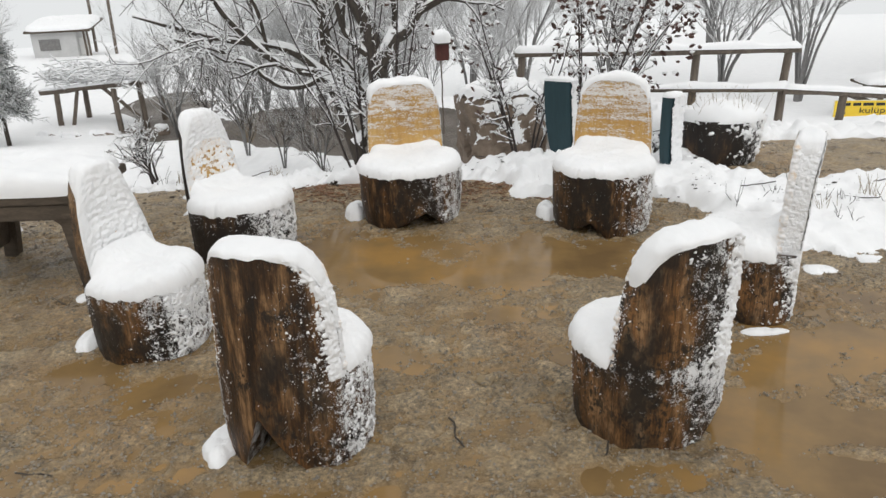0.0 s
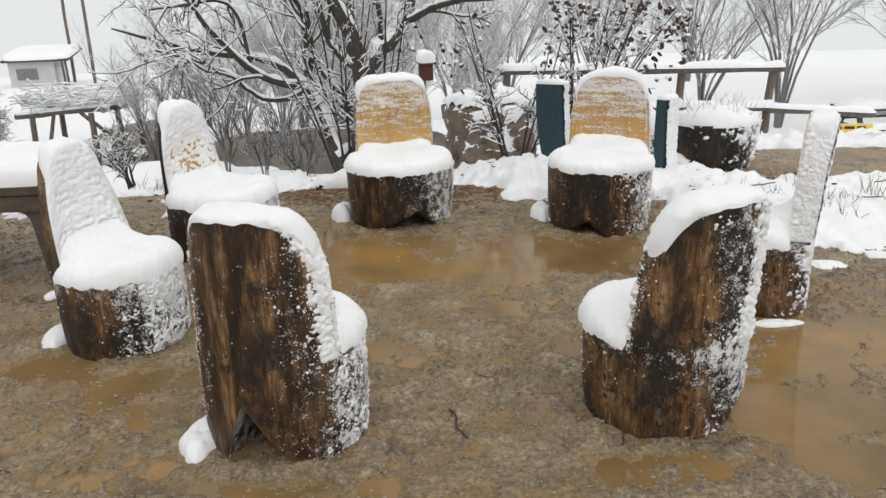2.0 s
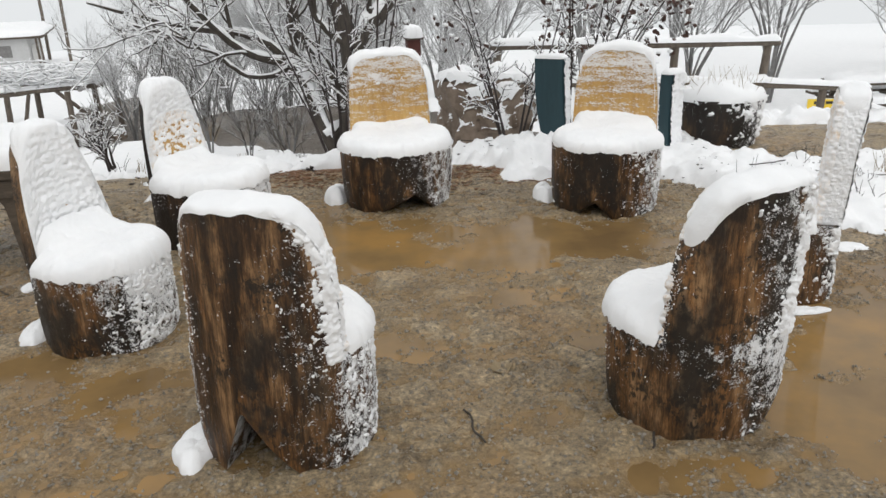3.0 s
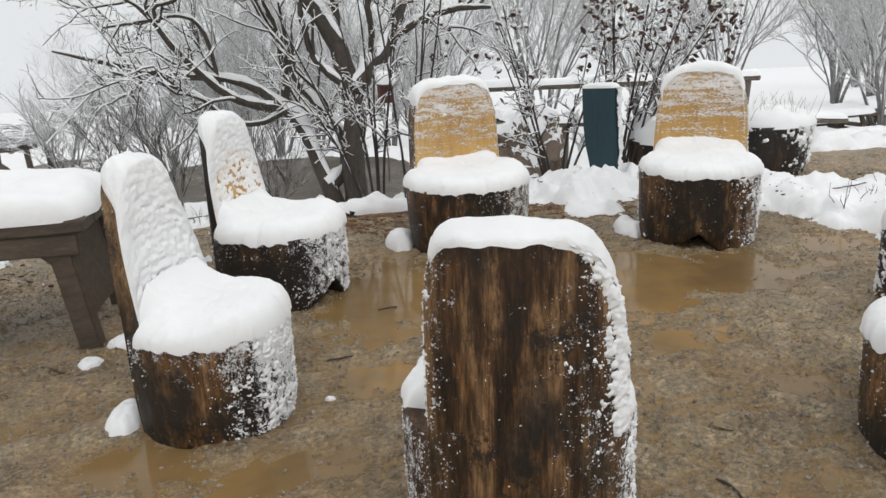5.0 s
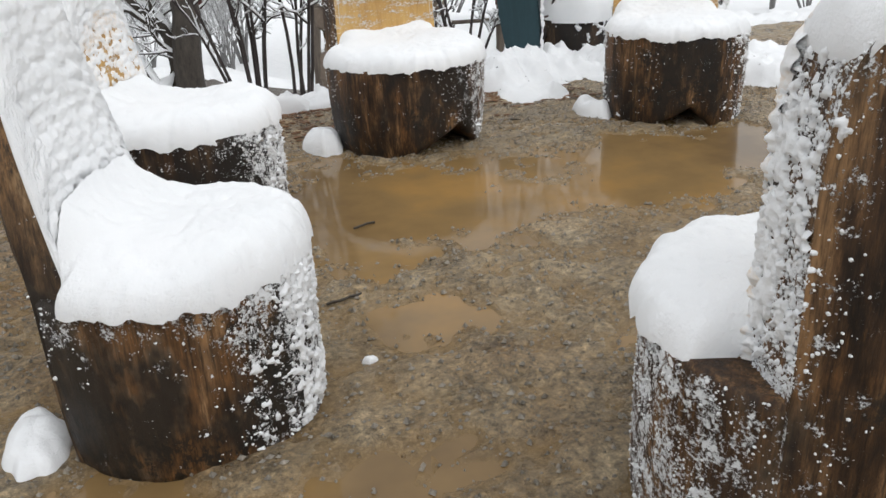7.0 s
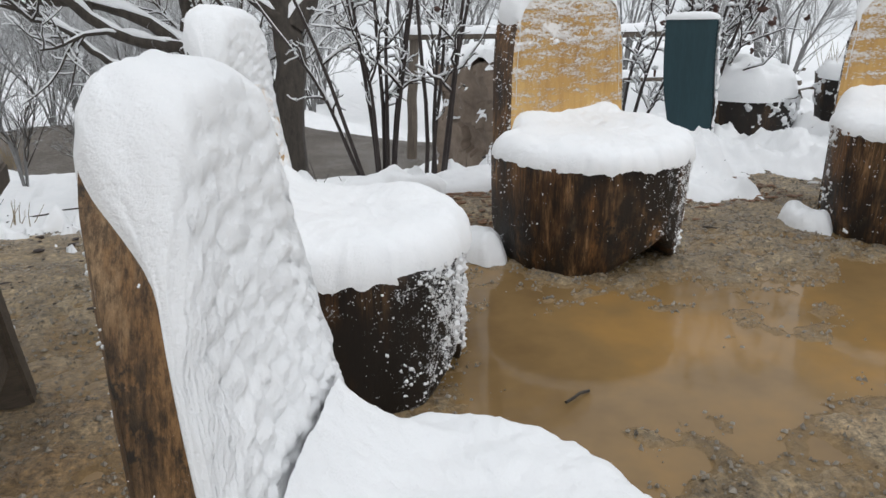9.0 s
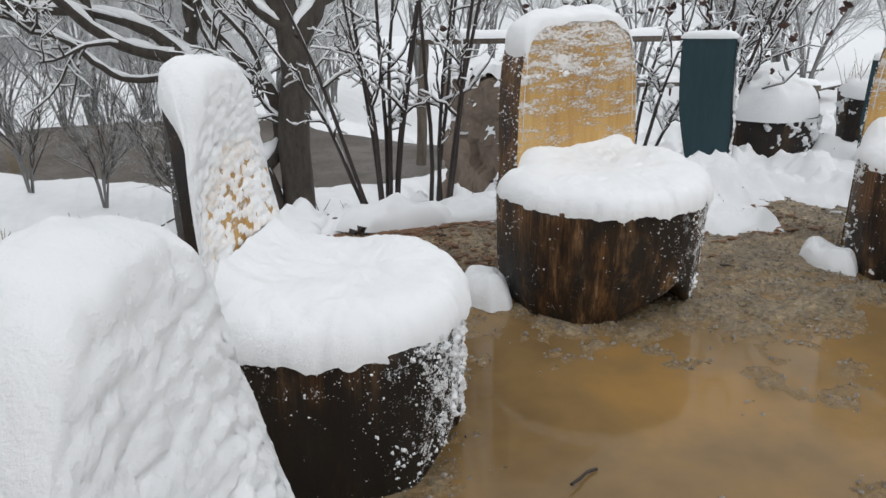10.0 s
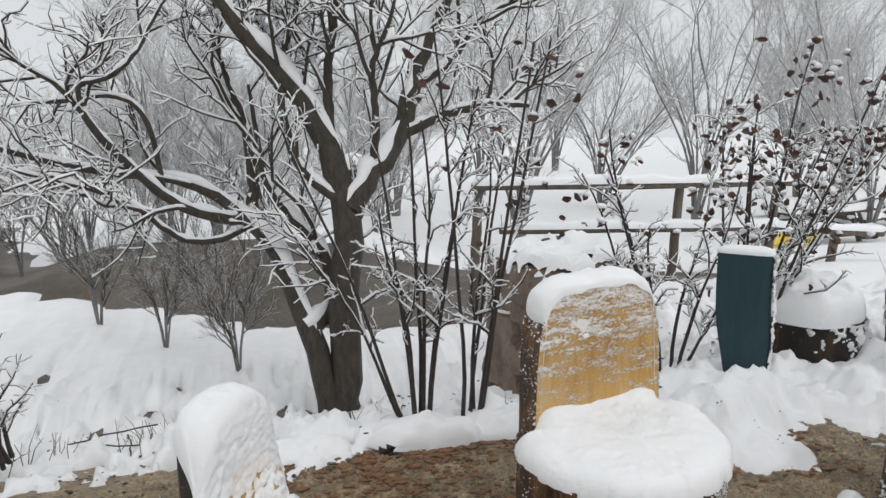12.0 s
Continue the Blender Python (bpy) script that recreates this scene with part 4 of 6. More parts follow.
CHAIRS = [
    dict(x=-0.526, y=2.532, r=0.277, face=70, seat=0.35, top=0.81, bw=0.21, bx=0.04, chord=0.10, rim=-0.2, rim_dust=0.75, lee=0.5, nh=0.23, nw=0.12, nx=0.0, seed=1, round=3.0, round_l=6.0, narrow=0.0, taper=0.08, lean=-0.02, edge_snow=0.9, lump=95.0, side_thick=0.006, edge_thick=0.5, edge_from=0.7, cap=0.022, log=LOG_EDDY,
         label="dark weathered log chair with snow-capped seat and notched foot"),
    dict(x=0.742, y=2.58, r=0.265, face=112, seat=0.33, top=0.80, bw=0.20, bx=-0.03, chord=0.12, nh=0.125, nw=0.13, nx=0.15, seed=2, round=9.0, round_l=2.6, narrow=0.02, taper=-0.06, edge_snow=0.9, edge_from=0.45, lump=90.0, side_thick=0.007, edge_thick=0.5, log=LOG_MOTTLED,
         label="brown bark-stripped log chair with snow blown on one side"),
    dict(x=-1.347, y=3.288, r=0.258, face=-25, seat=0.335, top=0.822, bw=0.200, chord=0.10, seed=3, slab=0.066, wedge=0.0, over=0.006, log=LOG_MOTTLED, round=3.0, narrow=0.22, lean=0.19, cap_lo=0.5, drape=True, drape_mat=SNOW, pack=0.013, head=0.036, lump_h=0.017, fillet=0.085,
         label="log chair with snow-crusted backrest and thick snow seat", side_cover=-1.3, lump=115.0, side_thick=0.006, bx=-0.005, cap=0.042, band=0.25, fringe=-0.6, rim=-1.9, rim_dust=0.0, back_log=LOG_TAN),
    dict(x=-1.185, y=4.385, r=0.302, face=-26.6, seat=0.33, top=0.80, bw=0.22, chord=0.165, band=0.25, fringe=-0.6, rim=-1.9, rim_dust=0.0, seed=4, slab=0.066, wedge=0.0, lean=0.12, round=3.2, narrow=0.12, log=LOG_DARK, cap_lo=0.45, cap=0.042, drape=True, pack=0.008, head=0.034, lump_h=0.018, bare=0.0085, bare_u=-1.0, fillet=0.06, nh=0.11, nw=0.13, nx=0.05, nd=1,
         label="blackened log chair with snow over a yellow backrest", side_cover=-1.5, lump=110.0, over=0.006),
    dict(x=-0.226, y=4.916, r=0.322, face=-78.5, seat=0.355, top=0.845, bw=0.243, chord=0.108, slab=0.10, bx=0.0, seed=5, round=5.0, front_cover=-1.5, front_top=1.1, front_thick=0.0035, grain=1.7, front_lump=120.0, streak=1.6, nh=0.115, nw=0.17, nx=-0.05, nd=1,
         label="brown log chair with yellow backrest streaked with snow", cap=0.036, fillet=0.035, side_cover=-1.7, taper=-0.05, foot=0.09),
    dict(x=0.970, y=4.665, r=0.300, face=-114, seat=0.38, top=0.855, bw=0.243, chord=0.195, slab=0.08, seed=6, round=4.0, front_cover=-1.9, front_thick=0.003, grain=1.6, front_lump=120.0, streak=1.0, nh=0.095, nw=0.13, nx=0.0, nd=1,
         label="dark brown log chair with bright yellow backrest", cap=0.032, fillet=0.04, front_top=0.2, taper=0.0, side_cover=-1.35),
    dict(x=1.45, y=3.48, r=0.26, face=154, seat=0.33, top=0.85, bw=0.15, chord=0.11, slab=0.09, seed=7, log=LOG_MOTTLED, round=4.0, front_cover=1.0, front_thick=0.011, side_cover=-0.95, cap=0.018, rim=1.3,
         label="log chair with narrow snow-plastered backrest", edge_snow=0.4),
]
for c in CHAIRS:
    log_chair({**BASE, **c})


# ---- trees and shrubs ----
def tube_batch(P, R, sides):
    """Tubes round N polylines of k points each."""
    N, k = P.shape[:2]
    T = np.gradient(P, axis=1)
    T /= np.linalg.norm(T, axis=2, keepdims=True) + 1e-9
    ref = np.where(np.abs(T[:, :1, 2:3]) > 0.8, np.array([1.0, 0, 0]), np.array([0, 0, 1.0]))
    A = np.cross(T, np.broadcast_to(ref, T.shape))
    A /= np.linalg.norm(A, axis=2, keepdims=True) + 1e-9
    B = np.cross(T, A)
    a = np.linspace(0, 2 * math.pi, sides, endpoint=False)
    V = P[:, :, None, :] + R[:, :, None, None] * (np.cos(a)[None, None, :, None] * A[:, :, None, :] + np.sin(a)[None, None, :, None] * B[:, :, None, :])
    base = (np.arange(N) * k * sides)[:, None, None]
    F = (grid_faces(k, sides, True)[None] + base).reshape(-1, 4)
    return V.reshape(-1, 3), F


def join(chunks):
    V, F, n = [], [], 0
    for v, f in chunks:
        V.append(v)
        F.append(f + n)
        n += len(v)
    return np.concatenate(V), np.concatenate(F)


def grow(rng, P, R, count, length, spread, up, k, thin, jitter=0.18, s_lo=0.2):
    """Children on N parent polylines: count on each, turned away by spread, drawn upwards by up."""
    N, kp = P.shape[:2]
    s = rng.uniform(s_lo, 1.0, (N, count)) * (kp - 1.001)
    i = s.astype(int)
    f = (s - i)[..., None]
    n = np.arange(N)[:, None]
    start = P[n, i] * (1 - f) + P[n, i + 1] * f
    tan = P[n, i + 1] - P[n, i]
    tan /= np.linalg.norm(tan, axis=-1, keepdims=True) + 1e-9
    rad = R[n, i] * (1 - f[..., 0]) + R[n, i + 1] * f[..., 0]
    rnd = rng.normal(size=start.shape)
    rnd -= (rnd * tan).sum(-1, keepdims=True) * tan
    rnd /= np.linalg.norm(rnd, axis=-1, keepdims=True) + 1e-9
    d = tan * math.cos(spread) + rnd * math.sin(spread) + np.array([0, 0, up])
    d /= np.linalg.norm(d, axis=-1, keepdims=True)
    L = rng.uniform(*length, (N, count)) * (1.15 - 0.5 * s / (kp - 1))
    start, d, L, rad = start.reshape(-1, 3), d.reshape(-1, 3), L.reshape(-1), rad.reshape(-1)
    C = np.empty((len(start), k, 3))
    C[:, 0] = start
    for q in range(1, k):
        d = d + rng.normal(size=d.shape) * jitter + np.array([0, 0, up * 0.25])
        d /= np.linalg.norm(d, axis=-1, keepdims=True)
        C[:, q] = C[:, q - 1] + d * (L / (k - 1))[:, None]
    r0 = np.minimum(rad * 0.75, thin)
    CR = r0[:, None] * np.linspace(1, 0.45, k)[None, :]
    return C, CR


def snow_on(rng, P, R, least, gain):
    T = np.gradient(P, axis=1)
    T /= np.linalg.norm(T, axis=2, keepdims=True) + 1e-9
    flat = np.sqrt(np.maximum(0, 1 - T[..., 2] ** 2))
    amount = np.clip((flat - 0.2) / 0.5, 0, 1) * rng.uniform(0.45, 1.15, R.shape)
    SR = (R * gain + least) * amount + 1e-4
    U = np.array([0, 0, 1.0]) - T * T[..., 2:3]
    U /= np.linalg.norm(U, axis=2, keepdims=True) + 1e-6
    return P + U * (R * 0.6 + SR * 0.4)[..., None], SR


def resample(points, k):
    p = np.array(points, float)
    d = np.concatenate([[0], np.cumsum(np.linalg.norm(np.diff(p, axis=0), axis=1))])
    s = np.linspace(0, d[-1], k)
    q = np.stack([np.interp(s, d, p[:, c]) for c in range(p.shape[1])], -1)
    for _ in range(2):
        q[1:-1] = 0.25 * q[:-2] + 0.5 * q[1:-1] + 0.25 * q[2:]
    return q


def woody(name, label, category, rng, limbs, levels, bark, snow_least=0.004, snow_gain=0.75, origin=(0, 0, 0), group="", k0=12, sides0=8, trunk_bark=None):
    """A leafless tree or shrub: limbs as (x, y, z, radius) lines, then levels of thinner and thinner twigs, with snow along them."""
    thing = new(name)
    thing.matrix_world = Matrix.Translation(origin)
    tagged(thing, label, category, group)
    L = np.array([resample(l, k0) for l in limbs])
    P, R = L[..., :3], L[..., 3]
    P = P + rng.normal(size=P.shape) * 0.12 * R[..., None] * (np.arange(k0) > 0)[None, :, None]
    part("trunk", mesh_from("trunk", *tube_batch(P, R, sides0), [trunk_bark or bark]), thing)
    chunks, snows = [], [tube_batch(*snow_on(rng, P, R, snow_least, snow_gain), 6)]
    for count, length, spread, up, k, thin, sides, jit in levels:
        P, R = grow(rng, P, R, count, length, spread, up, k, thin, jit)
        chunks.append(tube_batch(P, R, sides))
        snows.append(tube_batch(*snow_on(rng, P, R, snow_least, snow_gain), 4 if sides > 3 else 3))
    tagged(part("crown", mesh_from("crown", *join(chunks), [bark]), thing), kind="stuff")
    part("snow_load", mesh_from("snow_load", *join(snows), [SNOW]), thing, "snow lying along the twigs")["kind"] = "stuff"
    return thing


rng = np.random.default_rng(11)
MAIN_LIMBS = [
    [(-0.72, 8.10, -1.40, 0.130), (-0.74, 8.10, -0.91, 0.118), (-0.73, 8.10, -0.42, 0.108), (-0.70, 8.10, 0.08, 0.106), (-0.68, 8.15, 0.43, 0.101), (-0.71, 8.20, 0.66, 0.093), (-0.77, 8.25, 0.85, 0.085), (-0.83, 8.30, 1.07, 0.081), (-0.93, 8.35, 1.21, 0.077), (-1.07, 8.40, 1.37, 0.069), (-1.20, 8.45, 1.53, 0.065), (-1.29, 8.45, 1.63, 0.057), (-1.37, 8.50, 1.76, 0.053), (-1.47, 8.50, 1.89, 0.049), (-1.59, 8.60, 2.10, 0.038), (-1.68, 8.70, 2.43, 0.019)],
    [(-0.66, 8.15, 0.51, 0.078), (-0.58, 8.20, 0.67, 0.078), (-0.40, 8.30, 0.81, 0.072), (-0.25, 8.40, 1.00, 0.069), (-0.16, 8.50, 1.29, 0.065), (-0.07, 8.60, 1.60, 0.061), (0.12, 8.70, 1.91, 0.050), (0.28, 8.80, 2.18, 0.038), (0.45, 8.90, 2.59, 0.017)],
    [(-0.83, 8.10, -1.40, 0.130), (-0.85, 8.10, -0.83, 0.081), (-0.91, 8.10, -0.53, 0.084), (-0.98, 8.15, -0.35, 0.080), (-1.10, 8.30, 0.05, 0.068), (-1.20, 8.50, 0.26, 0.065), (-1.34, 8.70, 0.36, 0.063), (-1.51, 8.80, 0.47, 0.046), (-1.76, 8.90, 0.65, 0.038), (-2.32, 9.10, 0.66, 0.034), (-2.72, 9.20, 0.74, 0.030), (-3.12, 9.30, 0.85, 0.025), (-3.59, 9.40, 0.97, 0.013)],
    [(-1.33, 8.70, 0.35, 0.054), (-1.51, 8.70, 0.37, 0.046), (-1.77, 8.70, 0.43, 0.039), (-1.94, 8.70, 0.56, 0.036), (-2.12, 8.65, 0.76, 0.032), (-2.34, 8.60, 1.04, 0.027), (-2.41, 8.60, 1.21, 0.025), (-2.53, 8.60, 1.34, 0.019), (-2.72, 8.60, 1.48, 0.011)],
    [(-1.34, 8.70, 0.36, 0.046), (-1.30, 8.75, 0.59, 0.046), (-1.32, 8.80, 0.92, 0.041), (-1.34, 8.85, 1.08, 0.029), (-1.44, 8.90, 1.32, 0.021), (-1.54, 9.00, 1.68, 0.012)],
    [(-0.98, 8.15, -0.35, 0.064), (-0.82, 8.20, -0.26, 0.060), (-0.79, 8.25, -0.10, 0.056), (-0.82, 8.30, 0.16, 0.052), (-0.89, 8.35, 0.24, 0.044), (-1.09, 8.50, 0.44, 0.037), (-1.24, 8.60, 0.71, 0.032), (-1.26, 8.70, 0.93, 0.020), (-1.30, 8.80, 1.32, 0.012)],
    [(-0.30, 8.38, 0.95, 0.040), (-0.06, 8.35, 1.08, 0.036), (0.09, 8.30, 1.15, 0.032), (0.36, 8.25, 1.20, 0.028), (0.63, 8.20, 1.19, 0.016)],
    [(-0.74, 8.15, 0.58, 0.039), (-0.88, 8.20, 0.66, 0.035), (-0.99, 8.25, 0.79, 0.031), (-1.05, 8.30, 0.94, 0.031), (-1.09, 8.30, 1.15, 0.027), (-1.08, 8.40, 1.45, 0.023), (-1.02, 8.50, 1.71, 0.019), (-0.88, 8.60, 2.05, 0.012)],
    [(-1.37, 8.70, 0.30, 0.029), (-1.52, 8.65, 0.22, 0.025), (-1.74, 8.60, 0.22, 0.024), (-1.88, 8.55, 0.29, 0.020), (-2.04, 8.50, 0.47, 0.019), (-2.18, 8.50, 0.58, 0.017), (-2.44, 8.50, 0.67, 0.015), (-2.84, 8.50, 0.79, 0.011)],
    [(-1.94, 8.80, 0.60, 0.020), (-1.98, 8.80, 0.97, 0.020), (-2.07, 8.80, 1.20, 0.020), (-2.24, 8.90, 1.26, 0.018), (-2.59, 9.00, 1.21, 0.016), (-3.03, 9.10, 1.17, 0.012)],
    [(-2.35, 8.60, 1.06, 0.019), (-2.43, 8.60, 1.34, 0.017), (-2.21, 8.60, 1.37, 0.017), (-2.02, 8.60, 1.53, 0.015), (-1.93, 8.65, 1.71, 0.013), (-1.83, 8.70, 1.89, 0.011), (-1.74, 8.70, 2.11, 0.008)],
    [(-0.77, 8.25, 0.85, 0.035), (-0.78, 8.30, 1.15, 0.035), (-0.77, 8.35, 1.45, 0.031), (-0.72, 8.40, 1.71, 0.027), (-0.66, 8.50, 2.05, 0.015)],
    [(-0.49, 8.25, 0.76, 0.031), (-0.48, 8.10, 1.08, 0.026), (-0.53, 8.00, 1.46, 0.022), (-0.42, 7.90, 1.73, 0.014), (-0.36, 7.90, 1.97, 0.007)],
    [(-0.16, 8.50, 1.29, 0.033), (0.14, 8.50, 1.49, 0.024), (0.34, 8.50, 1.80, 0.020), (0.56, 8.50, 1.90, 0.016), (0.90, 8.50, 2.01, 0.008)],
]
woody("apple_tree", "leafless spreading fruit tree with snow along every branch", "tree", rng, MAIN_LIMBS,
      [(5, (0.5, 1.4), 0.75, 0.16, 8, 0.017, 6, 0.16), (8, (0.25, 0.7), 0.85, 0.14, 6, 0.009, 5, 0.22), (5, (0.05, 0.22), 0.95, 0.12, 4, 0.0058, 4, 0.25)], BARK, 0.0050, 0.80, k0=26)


def shrub(label, x, y, z, canes, height, spread, seed, leaves=0, lean=(0, 0)):
    r = np.random.default_rng(seed)
    limbs = []
    for i in range(canes):
        a, s = r.uniform(0, 2 * math.pi), r.uniform(0.25, 1.0)
        bx, by = 0.10 * math.cos(a) * s, 0.07 * math.sin(a) * s
        h = height * r.uniform(0.55, 1.0)
        ex, ey = bx + spread * math.cos(a) * s + lean[0], by + spread * 0.6 * math.sin(a) * s + lean[1]
        line = []
        for f in np.linspace(0, 1, 7):
            w = f ** 1.3
            line.append((bx + (ex - bx) * w + r.normal(0, 0.018) * (f > 0), by + (ey - by) * w + r.normal(0, 0.018) * (f > 0), -0.06 + (h + 0.06) * f, 0.010 - 0.006 * f))
        limbs.append(line)
    thing = woody("shrub", label, "shrub", r, limbs, [(8, (0.10, 0.40), 0.85, 0.2, 6, 0.006, 5, 0.28), (9, (0.015, 0.09), 1.1, 0.15, 4, 0.0038, 3, 0.3)], CANE, 0.0032, 0.8, (x, y, z), "", 10, 6)
    if leaves:
        bm = bmesh.new()
        tips = [l[-1] for l in limbs]
        blobs = []
        for i in range(leaves):
            tx, ty, tz, _ = tips[i % len(tips)]
            c = Vector((tx + r.normal() * 0.10, ty + r.normal() * 0.08, tz - abs(r.normal()) * 0.22))
            m = Matrix.Translation(c) @ Euler(r.uniform(0, 6.28, 3)).to_matrix().to_4x4()
            w, h = r.uniform(0.012, 0.022), r.uniform(0.018, 0.036)
            vs = [bm.verts.new(m @ Vector(q)) for q in ((0, -h, 0), (w, -h * 0.2, 0.008), (w * 0.6, h * 0.7, 0.012), (0, h, 0.004), (-w * 0.6, h * 0.7, 0.012), (-w, -h * 0.2, 0.008), (0, 0, -0.004))]
            for q in range(6):
                bm.faces.new((vs[q], vs[(q + 1) % 6], vs[6]))
            if r.random() < 0.55:
                blobs.append(((c.x + r.normal() * 0.006, c.y + r.normal() * 0.006, c.z + h * 0.5), r.uniform(0.009, 0.022)))
        part("foliage", from_bm("foliage", bm, [LEAF], True), thing, "withered dark red leaves")
        bc, bs = np.array([q[0] for q in blobs]), np.array([q[1] for q in blobs])
        bv = ICO_V[None] * bs[:, None, None] * np.array([1.15, 1.0, 0.7]) * (1 + 0.2 * r.normal(size=(len(bs), len(ICO_V), 1)).clip(-1, 1)) + bc[:, None, :]
        bf = (ICO_F[None] + (np.arange(len(bs)) * len(ICO_V))[:, None, None]).reshape(-1, 3)
        tagged(part("leaf_snow", mesh_from("leaf_snow", bv.reshape(-1, 3), bf, [SNOW]), thing, "dollops of snow on the leaves"), kind="stuff")
    return thing


shrub("dark rose bush canes with snow caught on thorns", -0.66, 5.95, 0.05, 8, 1.45, 0.55, 31, 0, (-0.12, 0))
shrub("dark rose bush canes beside a standing stone", -0.43, 5.95, 0.05, 5, 1.6, 0.45, 32, 22)
shrub("short dead stems under snow", -2.25, 5.95, 0.05, 5, 0.35, 0.28, 35)
shrub("bare shrub with withered red leaves and snow", 0.62, 6.1, 0.06, 7, 1.2, 0.45, 33, 60)
shrub("tall bare shrub with withered leaves and snow", 1.12, 6.24, 0.06, 11, 1.65, 0.55, 34, 280, (0.15, 0))


def bare_tree(name, label, seed, height, crown, stems, twig, bark, x=0.0, y=0.0):
    r = np.random.default_rng(seed)
    limbs = []
    for i in range(stems):
        a = 2 * math.pi * (i + r.uniform(0, 0.6)) / stems
        s = crown * r.uniform(0.35, 1.0)
        h = height * r.uniform(0.75, 1.0)
        r0 = 0.0075 * height * r.uniform(0.6, 0.9)
        fork = height * r.uniform(0.10, 0.34)
        b1, b2 = a + r.normal(0, 0.35), a + r.normal(0, 0.45)
        limbs.append([(0.006 * height * math.cos(a), 0.006 * height * math.sin(a), -0.2, r0 * 1.15), (0.01 * height * math.cos(a), 0.01 * height * math.sin(a), fork, r0),
                      (s * 0.45 * math.cos(b1), s * 0.45 * math.sin(b1), fork + (h - fork) * 0.36, r0 * 0.62), (s * 0.82 * math.cos(b2), s * 0.82 * math.sin(b2), fork + (h - fork) * 0.75, r0 * 0.35), (s * math.cos(a + 0.3), s * math.sin(a + 0.3), h, r0 * 0.12)])
    q = height / 3.5
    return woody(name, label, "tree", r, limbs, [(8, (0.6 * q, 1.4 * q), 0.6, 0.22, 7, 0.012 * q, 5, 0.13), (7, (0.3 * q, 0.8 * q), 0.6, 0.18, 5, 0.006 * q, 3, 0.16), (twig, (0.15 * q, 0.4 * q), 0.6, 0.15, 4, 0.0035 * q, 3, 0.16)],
                 bark, 0.0012 * q, 0.45, (0, 0, 0), "trees along the lane", 9, 6, HAZED_TRUNK)


def set_tree(src, places):
    """First place moves the tree itself, the others get copies."""
    for i, (x, y, turn, size) in enumerate(places):
        m = pose(x, y, float(land(np.float64(x), np.float64(y))) + 0.05, 0, 0, turn)
        if i == 0:
            src.matrix_world = m @ Matrix.Diagonal((size, size, size, 1))
        else:
            c = copy_thing(src, m)
            c.scale = (size, size, size)


sap = bare_tree("sapling", "slender bare sapling with snow on its twigs", 51, 2.2, 1.1, 5, 4, BARK)
set_tree(sap, [(-1.5, 9.0, 0, 0.75), (-2.9, 11.0, 100, 0.9), (-2.15, 9.9, 200, 0.7), (-5.0, 16.2, 20, 1.0)])
tree_a = bare_tree("bare_tree", "tall bare tree in haze-paled colours, with snow", 52, 5.0, 2.4, 8, 4, HAZED)
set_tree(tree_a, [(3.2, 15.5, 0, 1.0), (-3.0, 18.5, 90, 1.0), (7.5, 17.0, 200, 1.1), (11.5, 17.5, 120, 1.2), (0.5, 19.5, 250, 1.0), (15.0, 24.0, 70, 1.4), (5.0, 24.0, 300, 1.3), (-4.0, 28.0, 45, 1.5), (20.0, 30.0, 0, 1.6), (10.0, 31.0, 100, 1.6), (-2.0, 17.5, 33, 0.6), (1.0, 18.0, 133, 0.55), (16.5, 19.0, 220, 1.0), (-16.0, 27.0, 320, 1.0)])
tree_b = bare_tree("bare_tree", "rounded bare tree in haze-paled colours, with snow", 53, 4.0, 2.6, 9, 4, HAZED)
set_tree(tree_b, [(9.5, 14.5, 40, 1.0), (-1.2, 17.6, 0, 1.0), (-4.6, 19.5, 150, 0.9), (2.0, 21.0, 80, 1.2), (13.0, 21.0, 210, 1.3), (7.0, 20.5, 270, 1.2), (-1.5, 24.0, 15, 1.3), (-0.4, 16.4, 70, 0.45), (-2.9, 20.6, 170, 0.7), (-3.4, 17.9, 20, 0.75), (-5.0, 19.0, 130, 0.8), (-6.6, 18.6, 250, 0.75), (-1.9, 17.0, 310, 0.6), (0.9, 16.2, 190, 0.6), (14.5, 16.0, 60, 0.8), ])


# ---- posts, stones, stumps and planter on the bank ----
def snow_pad(parent, mesh, label="cap of fresh snow"):
    return part("snow", mesh, parent, label)


